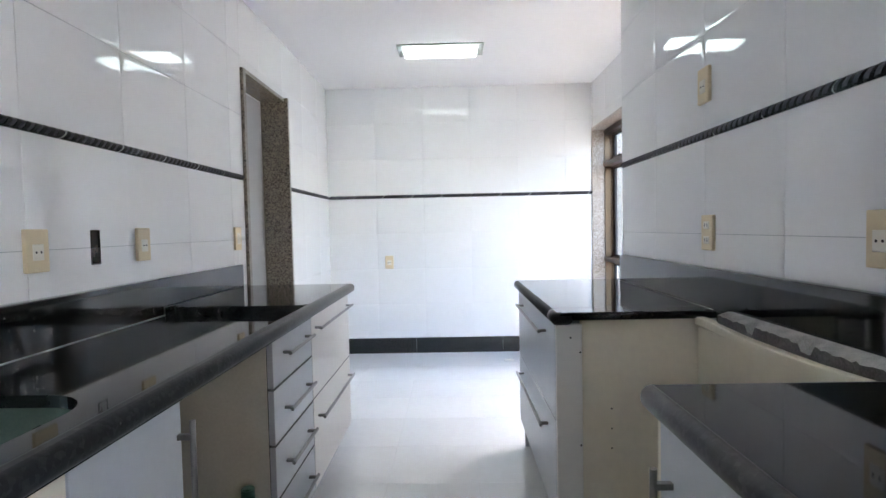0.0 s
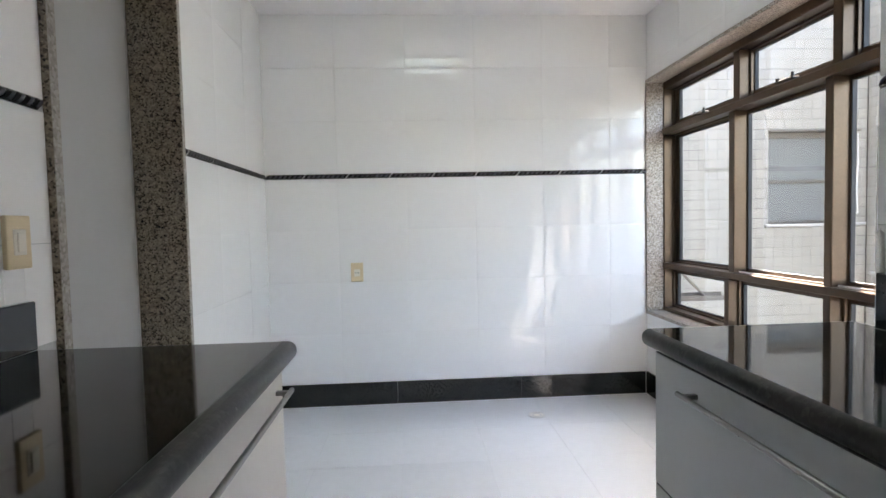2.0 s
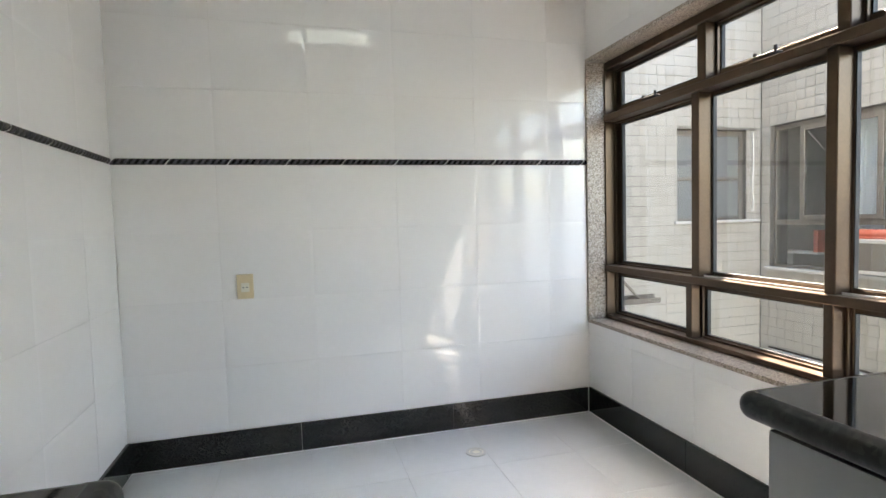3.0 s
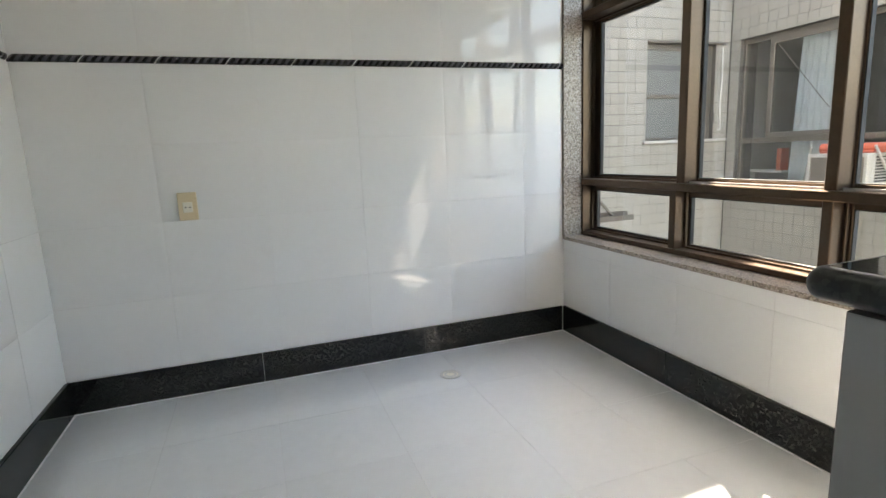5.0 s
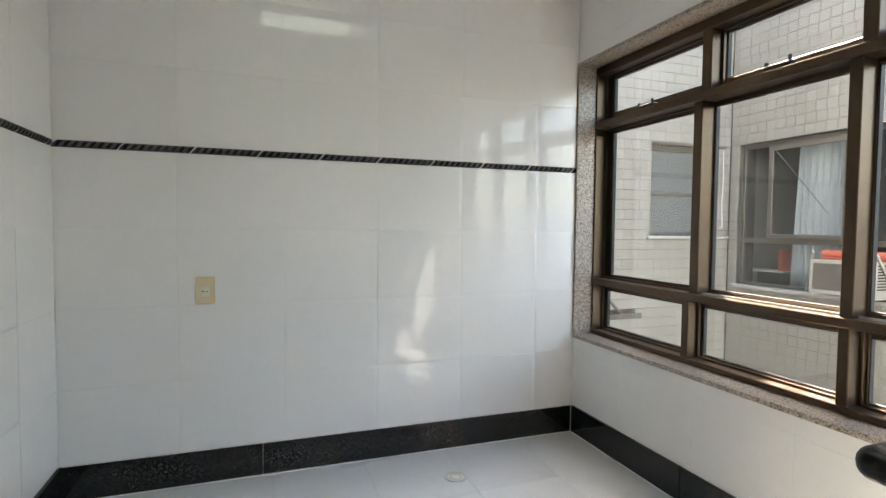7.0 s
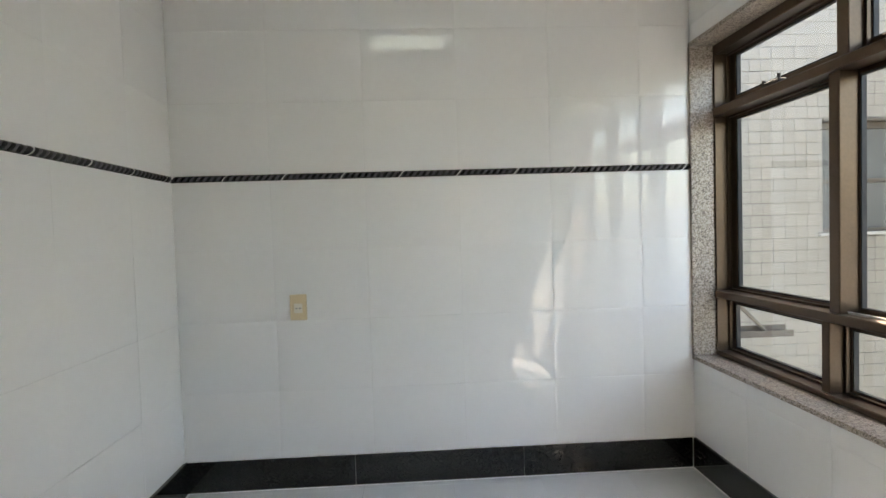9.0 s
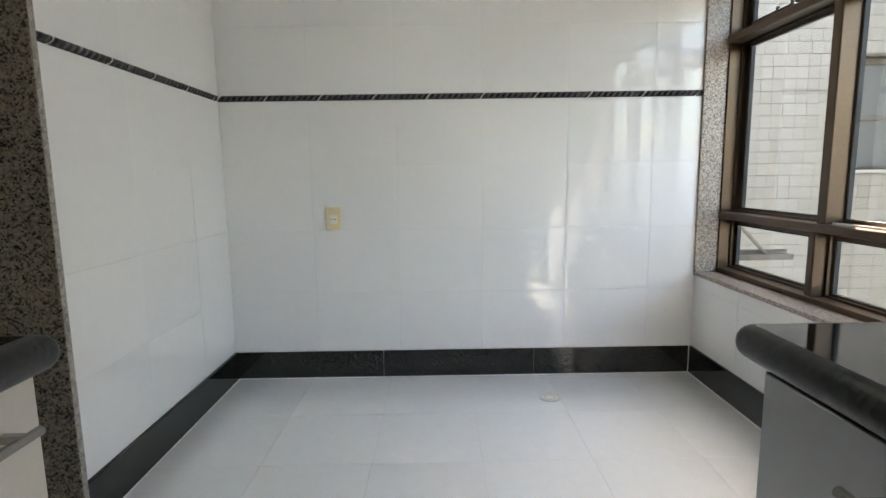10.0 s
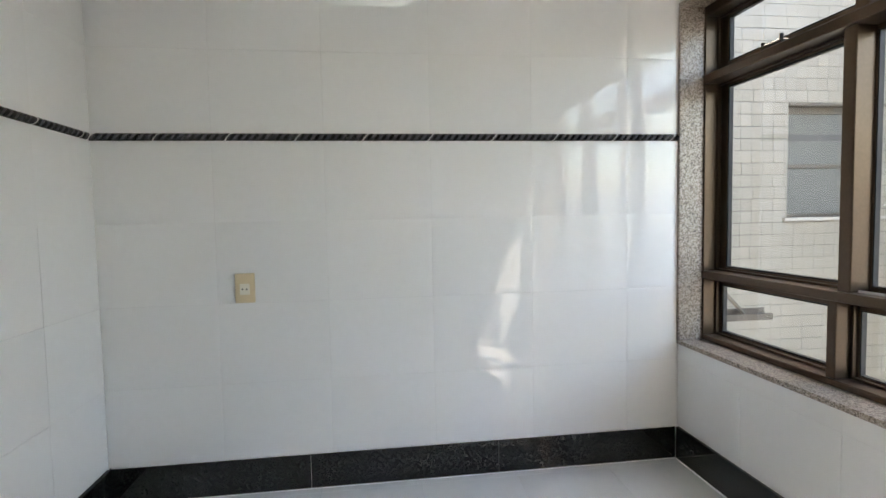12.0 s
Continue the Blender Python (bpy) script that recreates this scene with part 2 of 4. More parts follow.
def tile_mesh(w, h, mat, t=0.008, edge=0.004, drop=0.0012):
    """A slab w by h in its own xy plane, face up at z = 0, with cushioned edges."""
    key = (round(w, 3), round(h, 3), mat.name, edge)
    if key not in _tile_mesh:
        a, b = w / 2, h / 2
        rings = [(a - edge * f, b - edge * f, -drop * (1 - f) ** 2) for f in (1.0, 0.66, 0.33, 0.1, 0.0)]
        vs, fs = [], []
        for p, q, z in rings + [(a, b, -drop), (a, b, -t)]:
            vs += [(-p, -q, z), (p, -q, z), (p, q, z), (-p, q, z)]
        fs.append((0, 1, 2, 3))
        for k in (0, 1, 2, 3, 5):
            for i in range(4):
                j = (i + 1) % 4
                fs.append((4 * k + i, 4 * k + 4 + i, 4 * k + 4 + j, 4 * k + j))
        me = bpy.data.meshes.new("tile")
        me.from_pydata(vs, [], fs)
        for f in me.polygons:
            f.use_smooth = f.index < 17
        me.materials.append(mat)
        _tile_mesh[key] = me
    return _tile_mesh[key]


def cut(rect, holes):
    """What is left of a rectangle outside some rectangular holes."""
    rects = [rect]
    for hx0, hx1, hy0, hy1 in holes:
        nxt = []
        for x0, x1, y0, y1 in rects:
            if hx1 <= x0 or hx0 >= x1 or hy1 <= y0 or hy0 >= y1:
                nxt.append((x0, x1, y0, y1))
                continue
            a, b = max(x0, hx0), min(x1, hx1)
            if a > x0:
                nxt.append((x0, a, y0, y1))
            if b < x1:
                nxt.append((b, x1, y0, y1))
            if hy0 > y0:
                nxt.append((a, b, y0, hy0))
            if hy1 < y1:
                nxt.append((a, b, hy1, y1))
        rects = nxt
    return [r for r in rects if r[1] - r[0] > 0.012 and r[3] - r[2] > 0.012]


def lay(name, parent, mat, frame_m, us, vs, holes=(), gap=0.0014, tilt=0.0, edge=0.02, rng=None, drop=0.0011):
    """Tiles over a grid of edges us by vs, in the plane of frame_m (its xy)."""
    rng = rng or random.Random(5)
    out = []
    for u0, u1 in zip(us, us[1:]):
        for v0, v1 in zip(vs, vs[1:]):
            for a, b, c, d in cut((u0, u1, v0, v1), holes):
                o = new(name, tile_mesh(b - a - gap, d - c - gap, mat, edge=edge, drop=drop))
                o.parent = parent
                o.matrix_basis = frame_m @ pose((a + b) / 2, (c + d) / 2, 0, rng.gauss(0, tilt), rng.gauss(0, tilt), 0)
                out.append(o)
    return out


def steps(start, stop, joint, pitch):
    """Edges from start to stop with joints at joint + k * pitch."""
    k = math.ceil((start - joint) / pitch)
    e = [start]
    while joint + k * pitch < stop - 0.01:
        if joint + k * pitch > start + 0.01:
            e.append(joint + k * pitch)
        k += 1
    return e + [stop]


# frames of the walls: local x along the wall, local y up, local z out into the room
def plane(o, u, n):
    u, n = Vector(u), Vector(n)
    v = n.cross(u)
    m = Matrix((u, v, n)).transposed().to_4x4()
    m.translation = o
    return m


# ---- the rooms ----
XL, XR, XW, YF, YB, ZC = -1.03, 1.04, 1.466, 5.0, -1.3, 2.52
YR = 2.81          # where the kitchen's thick wall ends
DY0, DY1, DZ = 2.985, 3.718, 2.095   # doorway with its stone lining
WY0, WY1, WZ0, WZ1 = 2.90, 5.0, 0.546, 2.098  # window opening
TB = 0.0035        # bed of the tiles

floor = tagged(box_part("floor", M_FGROUT, (-1.6, 1.75, YB - 0.2, YF + 0.2, -0.2, -0.0015)), "pale grey glossy ceramic tile floor", "floor", kind="structure")
ceiling = tagged(box_part("ceiling", M_PAINT, (-1.6, 1.75, YB - 0.2, YF + 0.2, ZC, ZC + 0.2)), "plain white painted ceiling", "ceiling", kind="structure")
wall_north = tagged(box_part("wall_north", M_GROUT, (-1.6, 1.70, YF + TB, YF + 0.2, 0, ZC)), "white glazed tile wall with a black border", "wall", kind="structure")
wall_west = tagged(boxes_part("wall_west", M_GROUT_K, [(XL - 0.16, XL - TB, YB, DY0, 0, ZC), (XL - 0.16, XL - TB, DY0, DY1, DZ + 0.025, ZC)]), "white glazed tile wall with a stone-lined doorway", "wall", kind="structure")
wall_far = tagged(box_part("wall_west_far", M_GROUT, (XL - 0.16, XL - TB, DY1, YF, 0, ZC)), "white glazed tile wall beyond the doorway", "wall", kind="structure")
wall_east = tagged(boxes_part("wall_east", M_GROUT, [(XW + TB, XW + 0.2, YR - 0.15, WY0, 0, ZC), (XW + TB, XW + 0.2, WY0, YF, 0, WZ0), (XW + TB, XW + 0.2, WY0, YF, WZ1, ZC)]), "white tiled wall around a wide window", "wall", kind="structure")
# second courtyard opening, added unseen behind the walk's start to light the kitchen
OY0, OY1, OZ0, OZ1 = -1.25, -0.3, 1.05, 2.25
wall_kitchen = tagged(boxes_part("wall_kitchen_east", M_GROUT_K, [(XR + TB, XW + 0.2, OY1, YR - 0.001, 0, ZC), (XR + TB, XW + 0.2, YB, OY0, 0, ZC), (XR + TB, XW + 0.2, OY0, OY1, 0, OZ0), (XR + TB, XW + 0.2, OY0, OY1, OZ1, ZC)]), "white glazed tile kitchen wall with a black border", "wall", kind="structure")
wall_south = tagged(box_part("wall_south", M_PAINT, (-1.6, 1.75, YB - 0.2, YB, 0, ZC)), "plain white wall", "wall", kind="structure")
wall_passage = tagged(box_part("wall_passage", M_PAINT, (-1.5, XL - 0.19, YB, YF, 0, ZC)), "plain white wall behind the doorway", "wall", kind="structure")

# ---- doorway: brown granite lining, closed plain grey door ----
door = thing("door_1", (XL - 0.17, (DY0 + DY1) / 2, 0), "closed plain grey door in a brown granite lining", "door")
door["kind"] = "structure"
XJ = -0.988
adopt(door,
      box_part("door_leaf", M_DOOR, (XL - 0.185, XL - 0.15, DY0 + 0.026, DY1 - 0.026, 0.004, DZ - 0.002), bevel=0.002),
      box_part("stone_jamb", M_BROWN, (XL - 0.149, XL + 0.016, DY0, DY0 + 0.035, 0, DZ + 0.025), bevel=0.0025),
      box_part("stone_jamb", M_BROWN, (XL - 0.149, XJ, DY1 - 0.025, DY1, 0, DZ + 0.025), bevel=0.0025),
      box_part("stone_lintel", M_BROWN, (XL - 0.149, XL + 0.016, DY0 + 0.0355, DY1 - 0.0255, DZ, DZ + 0.025), bevel=0.0025))

for y0, y1, xf in ((DY0, DY0 + 0.035, XL + 0.016), (DY1 - 0.025, DY1, XJ)):
    adopt(door, box_part("sawn_edge", M_SAWN, (xf + 0.0002, xf + 0.0016, y0 + 0.002, y1 - 0.002, 0.0, DZ + 0.024)))
adopt(door, box_part("sawn_edge", M_SAWN, (XL + 0.0162, XL + 0.0176, DY0 + 0.0355, DY1 - 0.0255, DZ + 0.002, DZ + 0.023)))

# ---- window: granite lining, bronze frame ----
window = thing("window_1", (1.6, 3.94, WZ0), "wide bronze aluminium window in a pink granite lining", "window")
window["kind"] = "structure"
GX = 1.575   # end of the stone reveal
FY0, FY1, FZ0, FZ1 = WY0 + 0.02, WY1 - 0.016, 0.566, 2.078
adopt(window,
      box_part("window_sill", M_PINK, (XW - 0.006, 1.68, FY0 - 0.02, FY1 + 0.016, WZ0, FZ0), bevel=0.002),
      box_part("stone_head", M_PINK, (XW - 0.006, 1.68, FY0 - 0.02, FY1 + 0.016, FZ1, WZ1), bevel=0.002),
      box_part("stone_reveal", M_PINK, (XW - 0.006, 1.68, FY1, WY1 + 0.005, FZ0, FZ1), bevel=0.002),
      box_part("stone_reveal", M_PINK, (XW - 0.006, 1.68, FY0 - 0.02, FY0, FZ0, FZ1), bevel=0.002))
R1, R2 = (0.854, 0.888), (1.734, 1.772)
FB, SX, PX = 1.676, 1.648, 1.660   # back of the frame, face of the sashes, plane of the glass
HEAD = FZ1 - 0.046
adopt(window,
      box_part("window_frame", M_BRONZE, (GX, FB, FY1 - 0.012, FY1, FZ0, FZ1), bevel=0.002),
      box_part("window_frame", M_BRONZE, (GX, FB, FY0, FY0 + 0.030, FZ0, FZ1), bevel=0.003),
      box_part("window_frame", M_BRONZE, (GX, FB, FY0 + 0.03, FY1 - 0.012, FZ0, FZ0 + 0.024), bevel=0.003),
      box_part("window_frame", M_BRONZE, (GX, FB, FY0 + 0.03, FY1 - 0.012, HEAD, FZ1), bevel=0.003))
for a, b in (R1, R2):
    adopt(window, box_part("window_rail", M_BRONZE, (GX - 0.012, FB, FY0 + 0.03, FY1 - 0.012, a, b), bevel=0.003))
# rows from the bottom: heights, the two mullions and their depth, and the sash widths (north, south, bottom, top)
ROWS = [
    (FZ0 + 0.024, R1[0], [(3.594, 3.632), (4.275, 4.313)], 1.640, (0.020, 0.030, 0.014, 0.030)),
    (R1[1], R2[0], [(3.588, 3.630), (4.227, 4.275)], 1.664, (0.006, 0.040, 0.017, 0.018)),
    (R2[1], HEAD, [(3.548, 3.596), (4.186, 4.238)], 1.640, (0.014, 0.030, 0.046, 0.014)),
]
for k, (z0, z1, mulls, back, (wn, ws, wb_, wt)) in enumerate(ROWS):
    for a, b in mulls:
        adopt(window, box_part("mullion", M_BRONZE, (GX + 0.004, back, a, b, z0, z1), bevel=0.003))
    bays = [(FY0 + 0.03, mulls[0][0]), (mulls[0][1], mulls[1][0]), (mulls[1][1], FY1 - 0.012)]
    for j, (y0, y1) in enumerate(bays):
        n = wn if j < 2 else (0.028 if k == 0 else 0.052)
        g = 0.004 if j < 2 else 0.007
        ya, yb, za, zb = y0 + ws, y1 - n, z0 + wb_, z1 - wt
        bm = bmesh.new()
        for d in ((y0 + 0.001, ya, z0 + 0.001, z1 - 0.001), (yb, y1 - 0.001, z0 + 0.001, z1 - 0.001), (ya, yb, z0 + 0.001, za), (ya, yb, zb, z1 - 0.001)):
            add_box(bm, SX, SX + 0.026, *d, 0.0015)
        sash = part("sash", bm, M_BRONZE)
        bm = bmesh.new()
        for d in ((ya, ya + g, za, zb), (yb - g, yb, za, zb), (ya + g, yb - g, za, za + g), (ya + g, yb - g, zb - g, zb)):
            add_box(bm, SX + 0.003, SX + 0.022, *d)
        seal = part("seal", bm, M_SEAL)
        pane = box_part("pane", M_PANE, (PX, PX + 0.004, ya + 0.003, yb - 0.003, za + 0.003, zb - 0.003))
        pane.visible_shadow = False
        adopt(window, sash)
        seal.parent = sash
        pane.parent = sash
        # raised inner bead round the fixed lights
        if k != 1 or j == 2:
            bm = bmesh.new()
            for d in ((y0 + 0.001, y0 + 0.012, z0 + 0.001, z1 - 0.001), (y1 - 0.012, y1 - 0.001, z0 + 0.001, z1 - 0.001), (y0 + 0.012, y1 - 0.012, z0 + 0.001, z0 + 0.010), (y0 + 0.012, y1 - 0.012, z1 - 0.010, z1 - 0.001)):
                add_box(bm, SX - 0.016, SX - 0.0005, *d, 0.0015)
            bead = part("glazing_bead", bm, M_BRONZE)
            bead.parent = sash
        if k == 1 and j < 2:
            track = box_part("outer_track", M_TRACK, (FB + 0.001, 1.704, y0 - 0.02, y1 - 0.004, z0 - 0.012, z0 + 0.012), bevel=0.002)
            track.parent = sash
            lip = box_part("track_lip", M_TRACK, (GX + 0.030, GX + 0.034, y0 + 0.002, y1 - 0.002, z0 + 0.0005, z0 + 0.009), bevel=0.001)
            lip.parent = sash
        if k == 2:
            yc = (y0 + y1) / 2 + 0.02
            bm = bmesh.new()
            add_box(bm, SX - 0.040, SX - 0.001, yc - 0.055, yc + 0.055, z0 + 0.018, z0 + 0.034, 0.003)
            add_rod(bm, (SX - 0.03, yc - 0.045, z0 + 0.03), (SX - 0.03, yc - 0.045, z0 + 0.054), 0.007, 10)
            add_rod(bm, (SX - 0.03, yc + 0.05, z0 + 0.03), (SX - 0.03, yc + 0.05, z0 + 0.048), 0.008, 10)
            latch = part("latch", bm, M_SEAL)
            latch.parent = sash

# ---- ceiling lamp ----


def ceiling_lamp(cx, cy, label):
    """A long shallow fluorescent fitting on the ceiling."""
    lamp = thing("ceiling_lamp", (cx, cy, ZC), label, "ceiling lamp")
    x0, x1, y0, y1 = cx - 0.27, cx + 0.27, cy - 0.105, cy + 0.105
    bm = bmesh.new()
    for d in ((x0 - 0.045, x0, y0 - 0.02, y1 + 0.02), (x1, x1 + 0.045, y0 - 0.02, y1 + 0.02), (x0, x1, y0 - 0.02, y0), (x0, x1, y1, y1 + 0.02)):
        add_box(bm, *d, ZC - 0.012, ZC, 0.002)
    adopt(lamp, part("frame", bm, M_PLATE))
    adopt(lamp, box_part("diffuser", M_LAMP, (x0 + 0.001, x1 - 0.001, y0 + 0.001, y1 - 0.001, ZC - 0.034, ZC - 0.002), bevel=0.008, seg=2, label="glowing diffuser"))
    for x in (x0 - 0.018, x1 + 0.018):
        bm = bmesh.new()
        add_rod(bm, (x, cy, ZC - 0.016), (x, cy, ZC - 0.011), 0.007, 12)
        adopt(lamp, part("screw", bm, M_STEEL))


ceiling_lamp(0.08, 3.97, "lit rectangular fluorescent lamp with a white frame")

# ---- counters ----


def rounded(x0, x1, y0, y1, r, corners, n=6):
    """A plan rectangle with some corners rounded: corners as a set of 'sw', 'se', 'ne', 'nw'."""
    pts = []
    for key, cx, cy, a0 in (("sw", x0, y0, 180), ("se", x1, y0, 270), ("ne", x1, y1, 0), ("nw", x0, y1, 90)):
        if key in corners:
            ox = cx + (r if cx == x0 else -r)
            oy = cy + (r if cy == y0 else -r)
            pts += [(ox + r * math.cos(radians(a0 + 90 * k / n)), oy + r * math.sin(radians(a0 + 90 * k / n))) for k in range(n + 1)]
        else:
            pts.append((cx, cy))
    return pts


def slab(bm, x0, x1, y0, y1, z0, z1, radius, corner, corners, seg=5):
    """A slab with half-round edges all around: rings of a rounded plan, drawn in towards top and bottom."""
    rings = []
    for k in range(seg + 1):
        a = math.pi / 2 * k / seg
        rings.append((radius * (1 - math.sin(a)), z0 + radius * (1 - math.cos(a))))
    for k in range(seg + 1):
        a = math.pi / 2 * k / seg
        rings.append((radius * (1 - math.cos(a)), z1 - radius * (1 - math.sin(a))))
    prev = None
    for d, z in rings:
        v = [bm.verts.new((x, y, z)) for x, y in rounded(x0 + d, x1 - d, y0 + d, y1 - d, max(0.004, corner - d), corners)]
        if prev:
            for i in range(len(v)):
                j = (i + 1) % len(v)
                f = bm.faces.new((prev[i], prev[j], v[j], v[i]))
                f.smooth, f.material_index = True, 1
        else:
            bm.faces.new(list(reversed(v)))
        prev = v
    bm.faces.new([bm.verts.new(v.co) for v in prev])


ZT = 0.899           # worktop height
NR = 0.021           # rounding of its edge
NL, NRX = -0.398, 0.474   # front edges of the two runs
YE = 2.898           # far ends

top_l = thing("worktop", (-0.72, 1.0, ZT - 0.05), "polished black granite worktop with a sunken sink area", "worktop")
bm = bmesh.new()
slab(bm, XL + 0.002, NL, 2.085, YE, ZT - 0.045, ZT, NR, 0.024, {"ne"})
adopt(top_l, part("dry_slab", bm, (M_BLACK, M_BLACKEDGE)))
bm = bmesh.new()
slab(bm, NL - 0.054, NL + 0.0005, YB + 0.01, YE + 0.0005, ZT - 0.0455, ZT + 0.0005, NR, 0.024, {"ne"})
adopt(top_l, part("honed_rim", bm, (M_BLACKEDGE, M_BLACKEDGE)))
adopt(top_l, box_part("step_edge", M_BLACK, (XL + 0.027, NL - 0.053, 2.080, 2.125, 0.8685, ZT + 0.0003), bevel=0.002))
SX0, SX1, SY0, SY1 = -0.95, -0.562, 0.44, 1.07
bm = bmesh.new()
hole = rounded(SX0, SX1, SY0, SY1, 0.12, {"sw", "se", "ne", "nw"}, 8)
outer = [(XL + 0.002, YB + 0.01), (NL - 0.03, YB + 0.01), (NL - 0.03, 2.11), (XL + 0.002, 2.11)]
loops = []
for pts in (outer, hole):
    v = [bm.verts.new((x, y, 0.868)) for x, y in pts]
    loops += [bm.edges.new((v[i], v[(i + 1) % len(v)])) for i in range(len(v))]
r = bmesh.ops.triangle_fill(bm, edges=loops, use_beauty=True)
faces = [g for g in r["geom"] if isinstance(g, bmesh.types.BMFace)]
for f in faces:
    if f.normal.z < 0:
        f.normal_flip()
ext = bmesh.ops.extrude_face_region(bm, geom=faces)
for g in ext["geom"]:
    if isinstance(g, bmesh.types.BMVert):
        g.co.z -= 0.026
adopt(top_l, part("wet_slab", bm, M_BLACK))
adopt(top_l, box_part("caulk_line", M_CONCRETE, (-1.0045, -1.002, YB + 0.02, 2.08, 0.866, 0.8705)))

sink = thing("sink", (-0.78, 0.775, 0.68), "undermounted oval stainless steel sink", "sink")
bm = bmesh.new()
ringz = [(0.841, -0.004), (0.80, 0.0), (0.72, 0.012), (0.695, 0.04), (0.69, 0.09)]
prev = None
for z, ins in ringz:
    v = [bm.verts.new((x, y, z)) for x, y in rounded(SX0 + ins, SX1 - ins, SY0 + ins, SY1 - ins, max(0.03, 0.12 - ins * 0.6), {"sw", "se", "ne", "nw"}, 8)]
    if prev:
        for i in range(len(v)):
            j = (i + 1) % len(v)
            bm.faces.new((prev[i], prev[j], v[j], v[i]))
    prev = v
bm.faces.new(list(reversed(prev)))
bmesh.ops.recalc_face_normals(bm, faces=bm.faces)
adopt(sink, part("bowl", bm, M_SINK, smooth=True))
bm = bmesh.new()
add_rod(bm, (-0.78, 0.78, 0.691), (-0.78, 0.78, 0.696), 0.045, 20)
adopt(sink, part("strainer", bm, M_STEEL))

splash = thing("backsplash", (-1.02, 1.0, 0.87), "low polished black granite backsplash strip", "backsplash", "granite backsplashes")
adopt(splash,
      box_part("far_strip", M_BLACK, (XL + 0.0005, XL + 0.021, 2.079, 2.885, ZT + 0.0005, 1.016), bevel=0.003),
      box_part("near_strip", M_BLACK, (XL + 0.0005, XL + 0.026, YB + 0.01, 2.078, 0.8685, 1.014), bevel=0.003))

top_r = thing("worktop", (0.75, 2.35, ZT - 0.05), "polished black granite worktop beside the stove gap", "worktop")
bm = bmesh.new()
slab(bm, NRX, XR + 0.02, 1.872, YE, ZT - 0.045, ZT, NR, 0.024, {"nw"})
adopt(top_r, part("slab", bm, (M_BLACK, M_BLACKEDGE)))
bm = bmesh.new()
slab(bm, NRX + 0.03, XR - 0.001, 1.788, 1.915, ZT - 0.028, ZT - 0.0003, 0.006, 0.008, set())
adopt(top_r, part("cut_edge", bm, (M_BLACK, M_BLACK)))
bm = bmesh.new()
slab(bm, NRX + 0.0005, NRX + 0.07, 1.785, 1.93, ZT - 0.045, ZT - 0.0007, NR, 0.006, set())
adopt(top_r, part("nosing_end", bm, (M_BLACK, M_BLACKEDGE)))
adopt(top_r, box_part("caulk_line", M_MORTAR, (XR - 0.0222, XR - 0.0212, 1.80, 2.79, ZT - 0.001, ZT + 0.001)))
top_r2 = thing("worktop", (0.75, 0.0, ZT - 0.05), "polished black granite worktop on the near side of the stove gap", "worktop")
bm = bmesh.new()
slab(bm, 0.484, XR - 0.001, YB + 0.01, 0.998, ZT - 0.045, ZT, NR, 0.024, {"nw"})
adopt(top_r2, part("slab", bm, (M_BLACK, M_BLACKEDGE)))
bm = bmesh.new()
slab(bm, 0.4835, 0.526, YB + 0.012, 0.9985, ZT - 0.0455, ZT + 0.0005, NR, 0.024, {"nw"})
adopt(top_r2, part("honed_edge", bm, (M_BLACKEDGE, M_BLACKEDGE)))
splash_r = thing("backsplash", (1.03, 1.0, 0.87), "low polished black granite backsplash strip", "backsplash", "granite backsplashes")
adopt(splash_r,
      box_part("upper_strip", M_BLACK, (XR - 0.021, XR - 0.0005, YB + 0.01, 2.79, ZT + 0.0005, 1.036), bevel=0.003),
      box_part("lower_strip", M_BLACK, (XR - 0.020, XR - 0.0005, 0.999, 1.786, 0.80, ZT), bevel=0.003))

# ---- cabinets ----


def bar_handle(side, x, y0, y1, z, off=0.032, r=0.0062):
    """A round bar on two flat posts, along y. side: +1 when the front faces +x."""
    bm = bmesh.new()
    xb = x + side * off
    add_rod(bm, (xb, y0, z), (xb, y1, z), r, 14)
    for y in (y0 + 0.022, y1 - 0.022):
        add_box(bm, min(x, xb), max(x, xb), y - 0.006, y + 0.006, z - 0.005, z + 0.005, 0.001)
    return part("handle", bm, M_STEEL, label="brushed steel bar handle")


def drawer(unit, side, x, y0, y1, z0, z1, mat, hy0, hy1, hz, gap=0.002):
    a, b = sorted((x, x - side * 0.02))
    d = box_part("drawer", mat, (a, b, y0 + gap, y1 - gap, z0 + gap, z1 - gap), bevel=0.0012)
    adopt(unit, d)
    h = bar_handle(side, x, hy0, hy1, hz)
    h.parent = d
    for ye0, ye1 in ((y0 + gap - 0.0008, y0 + gap + 0.0002), (y1 - gap - 0.0002, y1 - gap + 0.0008)):
        e = box_part("edge_band", M_EDGE, (a + 0.001, b - 0.0014, ye0, ye1, z0 + gap + 0.001, z1 - gap - 0.001))
        e.parent = d
    # dark strip along the top edge paints the shade of the joint above
    e = box_part("edge_band", M_SHADE, (a + 0.001, b - 0.0006, y0 + gap, y1 - gap, z1 - gap - 0.0003, z1 - gap + 0.0009))
    e.parent = d
    return d


XFL, XFR = -0.437, 0.495
